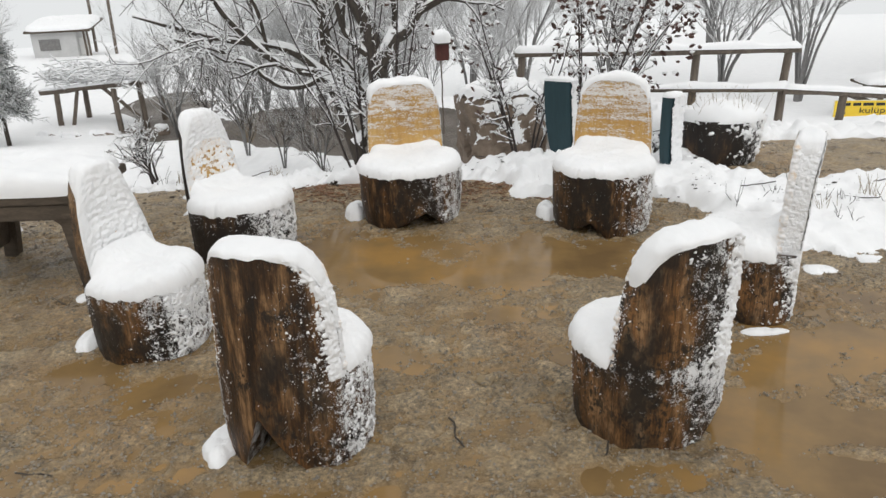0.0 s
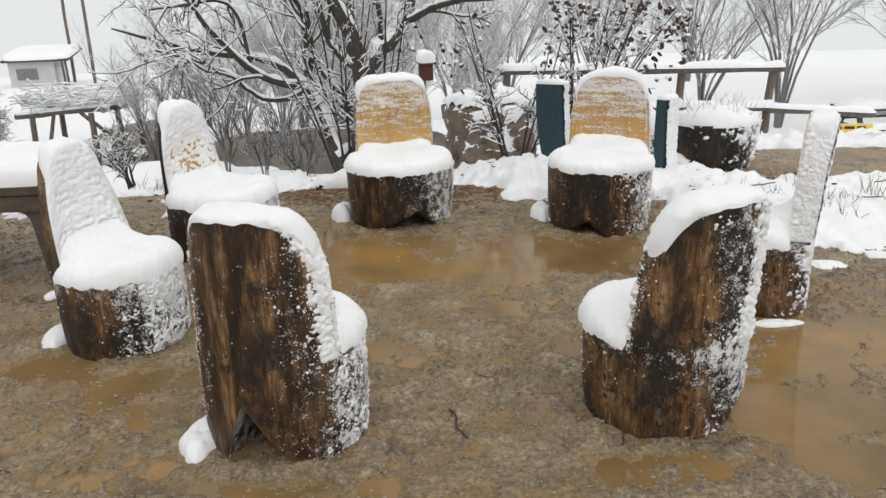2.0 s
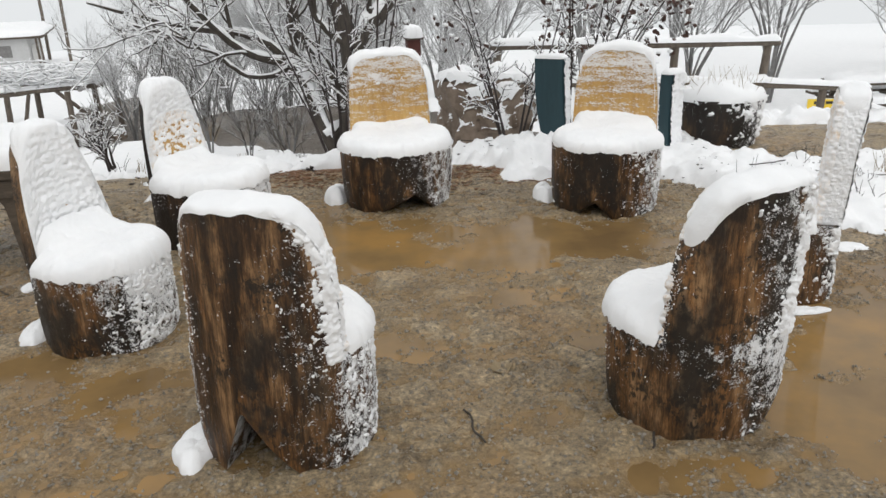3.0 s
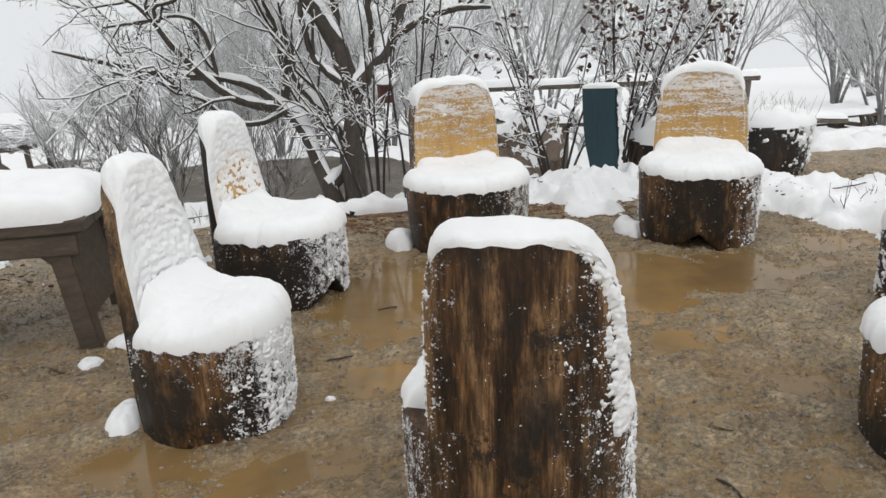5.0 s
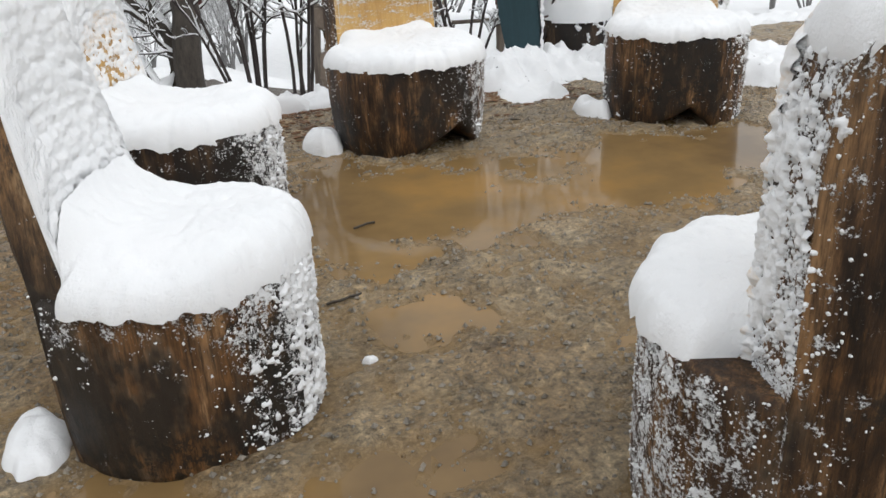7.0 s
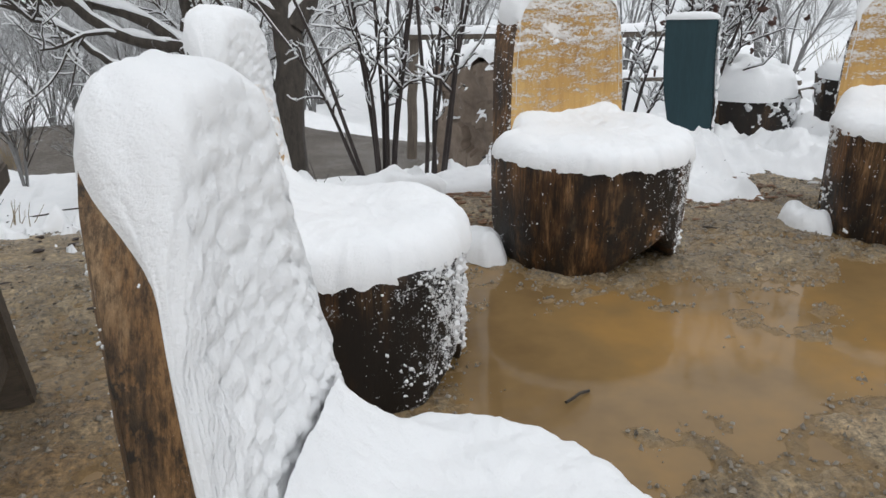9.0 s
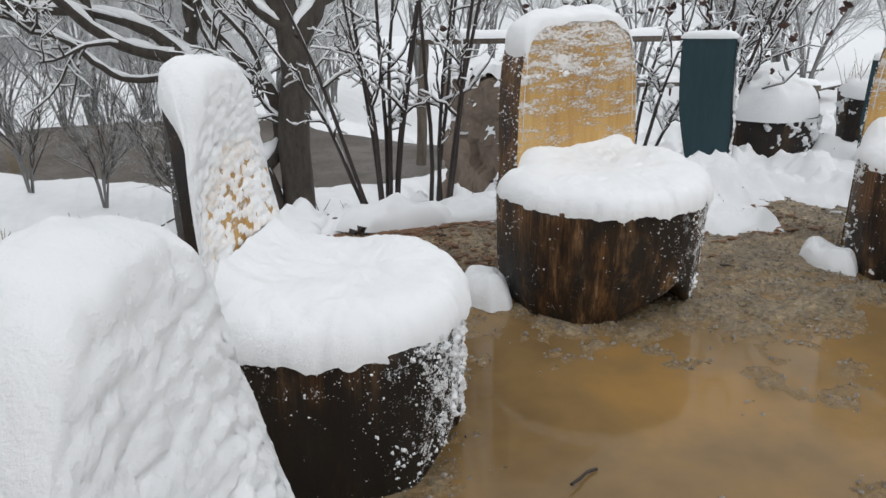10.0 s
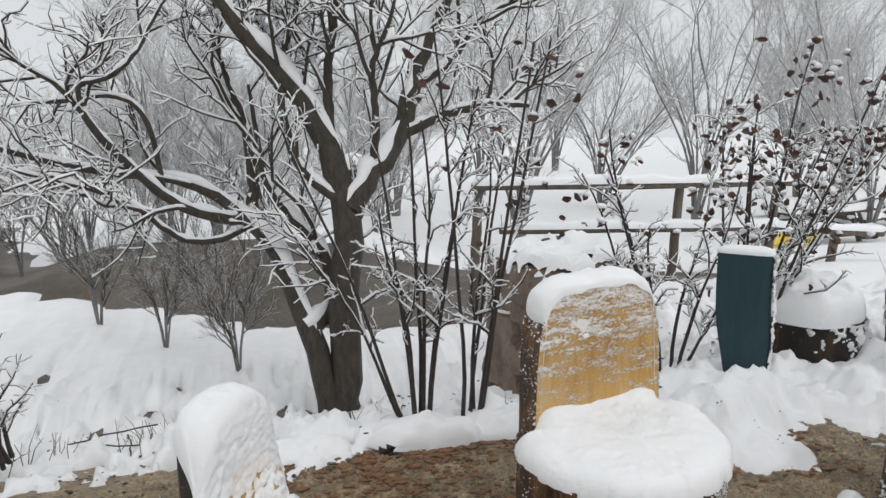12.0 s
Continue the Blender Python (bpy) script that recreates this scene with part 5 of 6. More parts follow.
def board_post(label, x, y, z0, z1, w_top, w_bot, thick, face, lean, seed):
    """A painted board set upright in the bank, narrower at its foot, with snow on its head and edge."""
    thing = new("painted_board")
    thing.matrix_world = pose(x, y, z0, 0, lean, face)
    tagged(thing, label, "board")
    n, m, h = 14, 5, z1 - z0
    bm = bmesh.new()
    bmesh.ops.create_cube(bm, size=1.0)
    bmesh.ops.subdivide_edges(bm, edges=[e for e in bm.edges if abs(e.verts[0].co.z - e.verts[1].co.z) > 0.5], cuts=8, use_grid_fill=True)
    for v in bm.verts:
        t = v.co.z + 0.5
        w = w_bot + (w_top - w_bot) * smooth(t * 1.6)
        v.co = Vector((v.co.x * w + 0.01 * math.sin(t * 5 + seed) + (w_top - w_bot) * 0.25 * (1 - t), v.co.y * thick, t * (h + 0.15) - 0.15))
    bmesh.ops.bevel(bm, geom=[e for e in bm.edges if e.calc_length() > 0.02], offset=0.006, segments=2, affect="EDGES")
    part("plank", from_bm("plank", bm, [TEAL]), thing)
    snow_pad(thing, pillow("snow", 0.01 * math.sin(5 + seed), 0, w_top * 0.54, thick * 0.62, 0.035, SNOW, seed, h - 0.004, 4.0, 12, 36, 0.006, 4.0))
    # snow plastered on the windward edge
    rows, cols = 60, 16
    t = np.linspace(0.05, 1, rows)[:, None]
    yy = np.linspace(-0.5, 0.5, cols)[None, :] * thick
    w = w_bot + (w_top - w_bot) * smooth(t * 1.6)
    P = np.stack([w / 2 + 0.01 * np.sin(t * 5 + seed) + (w_top - w_bot) * 0.25 * (1 - t) + 0 * yy, yy + 0 * t, t * h + 0 * yy], -1)
    N = np.zeros_like(P)
    N[..., 0] = 1
    tagged(part("edge_snow", crust("edge_snow", P, N, 0.0, 0.018, 0.9, seed), thing, "snow plastered on one edge"), kind="stuff")
    return thing


board_post("dark teal painted board standing in the snow bank", 0.88, 5.88, 0.05, 0.67, 0.235, 0.16, 0.07, -42, -2, 1)
board_post("second dark teal board with snow-plastered edge", 1.64, 5.62, 0.0, 0.575, 0.10, 0.085, 0.12, -55, -2, 2)


def boulder(name, label, x, y, z, size, mat_, seed, flat=0.55, turn=0.0, detail=4, rough_amp=0.16):
    thing = new(name)
    thing.matrix_world = pose(x, y, z, 0, 0, turn)
    tagged(thing, label, "rock")
    bm = bmesh.new()
    bmesh.ops.create_icosphere(bm, subdivisions=detail, radius=1.0)
    for v in bm.verts:
        d = v.co.normalized()
        q = max(abs(d.x), abs(d.y), abs(d.z))
        d = d * (0.45 + 0.55 / q * 0.72)
        k = 1 + rough_amp * noise.fractal(d * 1.5 + Vector((seed, 0, 0)), 0.8, 2.0, 5) + 0.5 * rough_amp * (noise.cell(d * 2.2 + Vector((seed, 3, 1))) - 0.5)
        v.co = Vector((d.x * size[0], d.y * size[1], d.z * size[2])) * k
        v.co.z = min(v.co.z, size[2] * (0.82 + 0.06 * noise.noise(d * 3 + Vector((seed, 0, 5)))))
    me = from_bm("stone", bm, [mat_], True)
    me.set_sharp_from_angle(angle=radians(35))
    part("stone", me, thing)
    # snow lies where the stone faces up
    sb = bmesh.new()
    sb.from_mesh(me)
    sb.normal_update()
    bad = [f for f in sb.faces if f.normal.z < flat + 0.10 * noise.noise(f.calc_center_median() * 4) or f.calc_center_median().z < 0.25 * size[2]]
    bmesh.ops.delete(sb, geom=bad, context="FACES")
    for v in sb.verts:
        rim = 0.25 if any(e.is_boundary for e in v.link_edges) else 1.0
        v.co += Vector((0, 0, 1)) * (0.07 * rim * (1 + 0.6 * noise.noise(v.co * 6)) - 0.006) + v.normal * 0.004
    bmesh.ops.subdivide_edges(sb, edges=sb.edges[:], cuts=1, use_grid_fill=True)
    for v in sb.verts:
        v.co += noise.noise_vector(v.co * 18) * 0.007
    tagged(snow_pad(thing, from_bm("snow", sb, [SNOW], True), "thick snow on its top"), kind="stuff")
    return thing


def rock_block(name, label, feet, heads, mat_, seed):
    """A broken block of rock between a ring of feet and a ring of heads, rough on every face, with snow lying on top."""
    thing = new(name)
    cx, cy = sum(p[0] for p in feet) / len(feet), sum(p[1] for p in feet) / len(feet)
    thing.matrix_world = Matrix.Translation((cx, cy, 0))
    tagged(thing, label, "rock")
    bm = bmesh.new()
    for x, y, z in feet + heads:
        bm.verts.new((x - cx, y - cy, z))
    bmesh.ops.convex_hull(bm, input=bm.verts[:])
    bmesh.ops.triangulate(bm, faces=bm.faces[:])
    for _ in range(5):
        bmesh.ops.subdivide_edges(bm, edges=[e for e in bm.edges if e.calc_length() > 0.045], cuts=1, use_grid_fill=True)
        bmesh.ops.triangulate(bm, faces=bm.faces[:])
    bm.normal_update()
    shift = {}
    for v in bm.verts:
        q = v.co + Vector((seed, 0, 0))
        shift[v] = v.normal * (0.05 * noise.noise(q * 3.5) + 0.028 * noise.noise(q * 9) + 0.035 * (noise.cell(q * 6) - 0.5) + 0.008 * noise.noise(q * 30))
    for v, d in shift.items():
        v.co += d
    me = from_bm("stone", bm, [mat_], True)
    me.set_sharp_from_angle(angle=radians(28))
    part("stone", me, thing)
    sb = bmesh.new()
    sb.from_mesh(me)
    sb.normal_update()
    top = max(v.co.z for v in sb.verts)
    bad = [f for f in sb.faces if f.normal.z < 0.34 + 0.35 * noise.noise(f.calc_center_median() * 5) or f.calc_center_median().z < top - 0.42]
    bmesh.ops.delete(sb, geom=bad, context="FACES")
    for v in sb.verts:
        inner = 0.2 if any(e.is_boundary for e in v.link_edges) else 1.0
        v.co += Vector((0, 0, 1)) * (0.075 * inner * (1 + 0.7 * noise.noise(v.co * 5)) - 0.008) + v.normal * 0.006
    for v in sb.verts:
        v.co += noise.noise_vector(v.co * 16) * 0.010
    bmesh.ops.smooth_vert(sb, verts=sb.verts[:], factor=0.5, use_axis_x=True, use_axis_y=True, use_axis_z=True)
    tagged(snow_pad(thing, from_bm("snow", sb, [SNOW], True), "thick snow on its top"), kind="stuff")
    return thing


rock_block("boulder", "large grey and rusty brown boulder capped with thick snow",
           [(0.10, 7.45, -0.6), (0.32, 6.66, -0.35), (0.62, 6.60, -0.35), (0.98, 6.95, -0.5), (0.85, 7.7, -0.6)],
           [(0.08, 7.36, 0.30), (0.17, 6.80, 0.37), (0.50, 6.86, 0.34), (0.58, 6.66, 0.10), (0.90, 6.98, 0.36), (0.75, 7.5, 0.40)], ROCK, 4.0)


def cut_log(name, label, x, y, z, r, h, snow_h, seed, mat_, squash=1.0, flare=0.0, turn=0.0):
    thing = new(name)
    thing.matrix_world = pose(x, y, z, 0, 0, turn)
    tagged(thing, label, "log")
    na, nz = 90, 14
    a = np.linspace(0, 2 * math.pi, na, endpoint=False)
    rings = []
    for s in np.linspace(0, 1, nz):
        rr = r * (1 + flare * s) * (1 + 0.04 * np.cos(3 * a + seed) + 0.05 * fbm(np.cos(a) * 3, np.sin(a) * 3, s * 2 + seed, 4, seed))
        rings.append(np.stack([rr * np.cos(a), squash * rr * np.sin(a), 0 * a + s * h], -1))
    for k in (0.9, 0.4, 0.03):
        rings.append(rings[nz - 1] * np.array([k, k, 1]) + np.array([0, 0, -0.02]))
    V = np.array(rings)
    part("log", mesh_from("log", V.reshape(-1, 3), grid_faces(len(rings), na, True), [mat_]), thing)
    snow_pad(thing, pillow("snow", 0, 0, r * (1 + flare) * 1.02, squash * r * (1 + flare) * 1.02, snow_h, SNOW, seed, h - 0.015, 5.0, 26, 72, 0.035), "deep pillow of snow")
    zz, aa = np.linspace(0.05, 1, 50)[:, None], np.linspace(0, 2 * math.pi, 220)[None, :]
    rr = r * (1 + flare * zz) * (1 + 0.04 * np.cos(3 * aa + seed) + 0.05 * fbm(np.cos(aa) * 3, np.sin(aa) * 3, zz * 2 + seed, 4, seed))
    P = np.stack([rr * np.cos(aa), squash * rr * np.sin(aa), zz * h + 0 * aa], -1)
    N = np.stack([np.cos(aa) + 0 * zz, np.sin(aa) + 0 * zz, 0 * aa + 0 * zz], -1)
    me = crust("blown_snow", P, N, 0.9 * zz + 0.5 * np.cos(aa), 0.018, -1.1, seed + 5, 34.0)
    if me:
        tagged(part("blown_snow", me, thing, "lumps of wind-blown snow"), kind="stuff")
    return thing


cut_log("log_stump", "low dark log stump under a deep pillow of snow", 1.50, 6.25, -0.02, 0.28, 0.26, 0.19, 3, LOG_DARK)
planter = cut_log("log_planter", "dark hollow log planter with snow and dry stalks", 2.10, 5.95, -0.03, 0.27, 0.38, 0.12, 6, LOG_DARK, 0.75, 0.16)


def tuft(parent, name, material_, count, rx, ry, z, h, seed, thick=0.0018):
    r = np.random.default_rng(seed)
    base = np.stack([r.uniform(-rx, rx, count), r.uniform(-ry, ry, count), np.full(count, z)], -1)
    tip = base + np.stack([r.normal(0, 0.25, count) * h, r.normal(0, 0.25, count) * h, h * r.uniform(0.4, 1.0, count)], -1)
    mid = (base + tip) / 2 + r.normal(0, 0.05, (count, 3)) * h
    P = np.stack([base, mid, tip], 1)
    ob = part(name, mesh_from(name, *tube_batch_early(P, np.tile(np.array([1.0, 0.8, 0.4]) * thick, (count, 1))), [material_]), parent)
    return tagged(ob, kind="stuff")


def tube_batch_early(P, R):
    return tube_batch(P, R, 3)


tuft(planter, "dry_grass", STRAW, 70, 0.25, 0.17, 0.38, 0.22, 5)
for x, y, count, h, seed in ((-1.40, 6.24, 34, 0.16, 71), (-1.79, 7.32, 40, 0.30, 72), (-3.2, 12.2, 40, 0.4, 73), (-1.79, 6.42, 14, 0.12, 74), (-2.0, 6.72, 16, 0.16, 75), (-0.55, 7.3, 16, 0.25, 76),
                             (-1.78, 6.16, 8, 0.14, 77), (-2.15, 6.1, 8, 0.12, 78), (-2.35, 6.9, 10, 0.15, 79), (2.65, 4.75, 14, 0.16, 80), (2.3, 4.55, 10, 0.10, 81)):
    clump = new("grass_tuft")
    clump.matrix_world = Matrix.Translation((x, y, float(land(np.float64(x), np.float64(y))) + 0.08))
    tagged(clump, "tuft of dry stalks poking through the snow", "grass", "dry tufts on the slope")
    tuft(clump, "dry_grass", STRAW, count, 0.07, 0.05, 0.0, h, seed, 0.0022)

stem_rng = np.random.default_rng(404)
for i in range(46):
    x, y = stem_rng.uniform(-2.7, 0.1), stem_rng.uniform(5.85, 7.4)
    if i > 34:
        x, y = stem_rng.uniform(1.6, 3.0), stem_rng.uniform(4.3, 5.4)
    clump = new("grass_tuft")
    clump.matrix_world = Matrix.Translation((x, y, float(land(np.float64(x), np.float64(y)) + max(0.0, float(snow_depth(np.float64(x), np.float64(y))))) - 0.01))
    tagged(clump, "few dark stems poking through the snow", "grass", "dark stems on the bank")
    tuft(clump, "stem", CANE, int(stem_rng.integers(3, 9)), 0.05, 0.05, 0.0, float(stem_rng.uniform(0.06, 0.2)), 500 + i, 0.0024)

# Dark block added to give the shade of a recess below overhanging snow.
recess_block = new("dark_recess_block")
recess_block.matrix_world = pose(-0.78, 5.70, -0.025, 0, 5, 8)
tagged(recess_block, "dark block in place of the shaded recess under the snow", "timber")
part("block", plank("block", (0.19, 0.12, 0.10), LOG_DARK, 0.02, 2, 0.02), recess_block)


def snow_clump(x, y, rx, ry, h, seed, turn=0.0):
    """A heap of small lumps that slid off a chair."""
    n, m = 26, 70
    q = np.linspace(0, 1, n)[:, None]
    a = np.linspace(0, 2 * math.pi, m, endpoint=False)[None, :]
    edge = 1 + (0.4 * fbm(np.cos(a) * 1.6 + seed, np.sin(a) * 1.6, 0.4, 2, seed) + 0.05 * fbm(np.cos(a) * 6 + seed, np.sin(a) * 6, 0.4, 2, seed + 3)) * q ** 2
    px, py = rx * q * np.cos(a) * edge, ry * q * np.sin(a) * edge
    z = h * (1 - q ** 2.6) ** 0.6 * (0.85 + 0.5 * fbm(px * 11, py * 11, seed, 2, seed + 5)) + 0.010 * (cobble(px * 26 + seed, py * 26, seed) - 0.5) * (1 - q ** 6) - 0.004
    thing = new("snow_clump", mesh_from("snow_clump", np.stack([px, py, z], -1).reshape(-1, 3), grid_faces(n, m, True)[:, ::-1], [SNOW]))
    thing.matrix_world = pose(x, y, 0.002, 0, 0, turn)
    return tagged(thing, "lump of fallen snow on the wet ground", "snow lump", "fallen snow")


for i, q in enumerate([(-0.80, 2.42, 0.07, 0.12, 0.07), (-1.64, 3.26, 0.06, 0.11, 0.075), (-0.59, 4.96, 0.08, 0.14, 0.10), (0.65, 4.83, 0.08, 0.12, 0.09), (1.93, 3.80, 0.10, 0.07, 0.03),
                       (1.42, 3.165, 0.10, 0.035, 0.02), (-1.80, 3.90, 0.06, 0.06, 0.05), (-1.88, 3.74, 0.05, 0.05, 0.045), (-0.99, 3.26, 0.018, 0.014, 0.016), (-0.66, 5.74, 0.24, 0.11, 0.11), (-0.25, 5.78, 0.28, 0.14, 0.08), (-1.15, 5.75, 0.2, 0.10, 0.06), (1.2, 5.6, 0.18, 0.12, 0.07), (1.75, 5.3, 0.2, 0.12, 0.08), (2.1, 4.9, 0.22, 0.14, 0.08)]):
    snow_clump(*q, i + 2)


# ---- bench table beside the chairs ----
def bench_table():
    t = new("plank_table")
    t.matrix_world = pose(-1.86, 3.88, 0.0, 0, 0, 0)
    tagged(t, "heavy weathered plank table under deep snow", "table")
    L, D, H = 1.25, 0.62, 0.53
    for i in range(4):
        ob = part("top_board", plank("top_board", (L, D / 4 - 0.006, 0.05), GREY_WOOD, 0.006, i), t)
        ob.location = (-L / 2, D / 8 + i * D / 4, H - 0.025)
    apron = part("apron", plank("apron", (L - 0.06, 0.045, 0.085), GREY_WOOD, 0.006, 9), t)
    apron.location = (-L / 2, 0.035, H - 0.095)
    for lx, tilt in ((-0.09, 7), (-0.72, -7)):
        for ly in (0.06, D - 0.08):
            leg = part("leg", plank("leg", (0.085, 0.07, H - 0.02), GREY_WOOD, 0.008, int(lx * 50 + ly * 30)), t)
            leg.location, leg.rotation_euler = (lx, ly, (H - 0.06) / 2), (0, radians(-tilt), 0)
        panel = part("end_panel", plank("end_panel", (0.03, D - 0.18, H * 0.72), GREY_WOOD, 0.006, int(lx * 20)), t)
        panel.location, panel.rotation_euler = (lx, D / 2, H * 0.55), (0, radians(-tilt), 0)
        bm = bmesh.new()
        s = -1 if lx > -0.4 else 1
        vs = [bm.verts.new(v) for v in ((lx, 0.03, H - 0.05), (lx + s * 0.19, 0.03, H - 0.05), (lx + s * 0.06, 0.03, H - 0.17), (lx, 0.03, H - 0.30))]
        f = bm.faces.new(vs)
        ext = bmesh.ops.extrude_face_region(bm, geom=[f])
        bmesh.ops.translate(bm, vec=(0, 0.05, 0), verts=[v for v in ext["geom"] if isinstance(v, bmesh.types.BMVert)])
        part("bracket", from_bm("bracket", bm, [GREY_WOOD]), t)
    snow_pad(t, pillow("snow", -L / 2, D / 2, L / 2 + 0.01, D / 2 + 0.01, 0.125, SNOW, 14, H - 0.005, 9.0, 34, 120, 0.02, 7.0), "deep even layer of snow")


bench_table()


# ---- loose bits on the ground ----
def twig(x, y, turn, length, seed, z=0.004, mat_=BARK):
    r = np.random.default_rng(seed)
    p = np.cumsum(np.concatenate([[[0, 0, 0.006]], np.stack([np.full(6, length / 6), r.normal(0, length * 0.03, 6), r.normal(0, 0.002, 6)], -1)]), 0)[None]
    ob = new("twig", mesh_from("twig", *tube_batch(p, np.full((1, 7), 0.0035), 6), [mat_]))
    ob.matrix_world = pose(x, y, z, 0, 0, turn)
    return tagged(ob, "thin broken twig lying on mud or snow", "twig", "fallen twigs")


for i, q in enumerate([(0.268, 4.914, -25, 0.13), (0.012, 2.56, -75, 0.20), (-2.06, 3.75, -35, 0.13), (-1.0, 3.55, 10, 0.10), (-0.78, 4.0, 20, 0.09), (0.55, 2.3, 60, 0.12), (-1.5, 2.3, -10, 0.14), (2.6, 4.9, 10, 0.22), (2.2, 5.6, -20, 0.25)]):
    twig(*q, 200 + i)
def snow_top(x, y):
    x, y = np.float64(x), np.float64(y)
    return float(land(x, y) + 0.01 + max(0.0, float(snow_depth(x, y))))


for i, (x, y, turn, length) in enumerate([(-2.2, 6.15, 20, 0.45), (-2.0, 6.3, -15, 0.3), (-1.62, 6.2, 60, 0.22), (-1.3, 6.0, -35, 0.25), (-1.85, 6.0, 100, 0.18), (-2.4, 6.6, 40, 0.35), (-0.35, 5.85, 15, 0.3), (0.2, 6.0, -20, 0.3), (1.7, 5.2, -30, 0.3), (1.9, 4.9, 10, 0.25), (2.3, 4.7, -10, 0.35), (2.75, 4.9, 25, 0.3)]):
    twig(x, y, turn, length, 240 + i, snow_top(x, y) + 0.004)

bm = bmesh.new()
lv = [bm.verts.new(v) for v in ((0, 0, 0.006), (0.035, 0.01, 0.02), (0.05, 0.035, 0.03), (0.02, 0.045, 0.012), (-0.02, 0.05, 0.03), (-0.035, 0.02, 0.014), (-0.02, -0.015, 0.024), (0.02, -0.02, 0.016))]
for i in range(1, 8):
    bm.faces.new((lv[0], lv[i], lv[i % 7 + 1]))
leaf = new("fallen_leaf", from_bm("fallen_leaf", bm, [STRAW]))
leaf.matrix_world = pose(0.158, 2.778, 0.004)
leaf.modifiers.new("thickness", "SOLIDIFY").thickness = 0.002
tagged(leaf, "curled brown fallen leaf on the mud", "leaf")

# gravel trodden into the mud
rp = np.random.default_rng(5)
iv, fi = ICO_V, ICO_F
OCT_V = np.array([(1, 0, 0), (-1, 0, 0), (0, 1, 0), (0, -1, 0), (0, 0, 1), (0, 0, -1)], float)
OCT_F = np.array([(0, 2, 4), (2, 1, 4), (1, 3, 4), (3, 0, 4), (2, 0, 5), (1, 2, 5), (3, 1, 5), (0, 3, 5)])
n_st = 90000
gx, gy = rp.uniform(-2.8, 2.8, n_st), rp.uniform(1.5, 5.8, n_st)
keep_st = (fbm(gx * 1.3, gy * 1.3, 2.5, 2, 4) * 1.6 + rp.uniform(-0.6, 0.6, n_st) > -0.15) & (ground_z(gx, gy) > -0.008)
gx, gy = gx[keep_st], gy[keep_st]
gs = 0.0015 + 0.0066 * rp.random(len(gx)) ** 2.4
gv = OCT_V[None] * gs[:, None, None] * rp.uniform(0.6, 1.3, (len(gx), 1, 3)) * (1 + 0.25 * rp.normal(size=(len(gx), 6, 1)).clip(-1, 1))
gv = gv + np.stack([gx, gy, ground_z(gx, gy) + gs * 0.25], -1)[:, None, :]
gf = (OCT_F[None] + (np.arange(len(gx)) * 6)[:, None, None]).reshape(-1, 3)
# dead leaves and crumbs of soil on the snow bank
n_li = 7000
lx_, ly_ = rp.uniform(-3.2, 2.8, n_li), rp.uniform(4.7, 8.2, n_li)
keep_li = (fbm(lx_ * 2.6, ly_ * 2.6, 1.1, 3, 91) + rp.uniform(-0.25, 0.25, n_li) > 0.10) & (ly_ > np.interp(lx_, EDGE_X, EDGE_Y) - 0.15)
lx_, ly_ = lx_[keep_li], ly_[keep_li]
ls_ = 0.003 + 0.009 * rp.random(len(lx_)) ** 3
lz_ = land(lx_, ly_) + 0.01 + np.maximum(0, snow_depth(lx_, ly_))
lit_v = iv[None] * ls_[:, None, None] * np.stack([rp.uniform(0.7, 2.2, len(lx_)), rp.uniform(0.5, 1.2, len(lx_)), rp.uniform(0.3, 0.7, len(lx_))], -1)[:, None, :] + np.stack([lx_, ly_, lz_], -1)[:, None, :]
lit_f = (fi[None] + (np.arange(len(lx_)) * len(iv))[:, None, None]).reshape(-1, 3)
litter = new("leaf_litter", mesh_from("leaf_litter", lit_v.reshape(-1, 3), lit_f, [CANE], False))
tagged(litter, "dark crumbs of soil and dead leaf on the snow", "litter", kind="stuff")
n_dl = 15000
dx_, dy_ = rp.uniform(-1.6, 0.9, n_dl), rp.uniform(4.9, 5.9, n_dl)
keep_dl = rp.random(n_dl) < smooth((dy_ - 4.95) / 0.7) * np.clip(0.55 + 1.8 * fbm(dx_ * 3.5, dy_ * 3.5, 6.1, 3, 95), 0, 1)
dx_, dy_ = dx_[keep_dl], dy_[keep_dl]
ds_ = 0.003 + 0.012 * rp.random(len(dx_)) ** 2.5
dead_v = iv[None] * ds_[:, None, None] * np.stack([rp.uniform(0.7, 2.0, len(dx_)), rp.uniform(0.6, 1.4, len(dx_)), rp.uniform(0.2, 0.5, len(dx_))], -1)[:, None, :] + np.stack([dx_, dy_, ground_z(dx_, dy_) + 0.003 + ds_ * 0.25], -1)[:, None, :]
dead_f = (fi[None] + (np.arange(len(dx_)) * len(iv))[:, None, None]).reshape(-1, 3)
DEAD = make_plain("rotting_leaves", (0.070, 0.028, 0.011), (0.27, 0.135, 0.055), 9.0, 0.5)
dead = new("leaf_mulch", mesh_from("leaf_mulch", dead_v.reshape(-1, 3), dead_f, [DEAD], False))
tagged(dead, "wet reddish brown leaf mulch along the snow edge", "leaf mulch", kind="stuff")
GRAVEL = make_plain("wet_gravel", (0.06, 0.050, 0.038), (0.42, 0.37, 0.30), 30.0, 0.45)
gravel = new("gravel", mesh_from("gravel", gv.reshape(-1, 3), gf, [GRAVEL], False))
tagged(gravel, "small wet pebbles scattered over the mud", "gravel", kind="stuff")


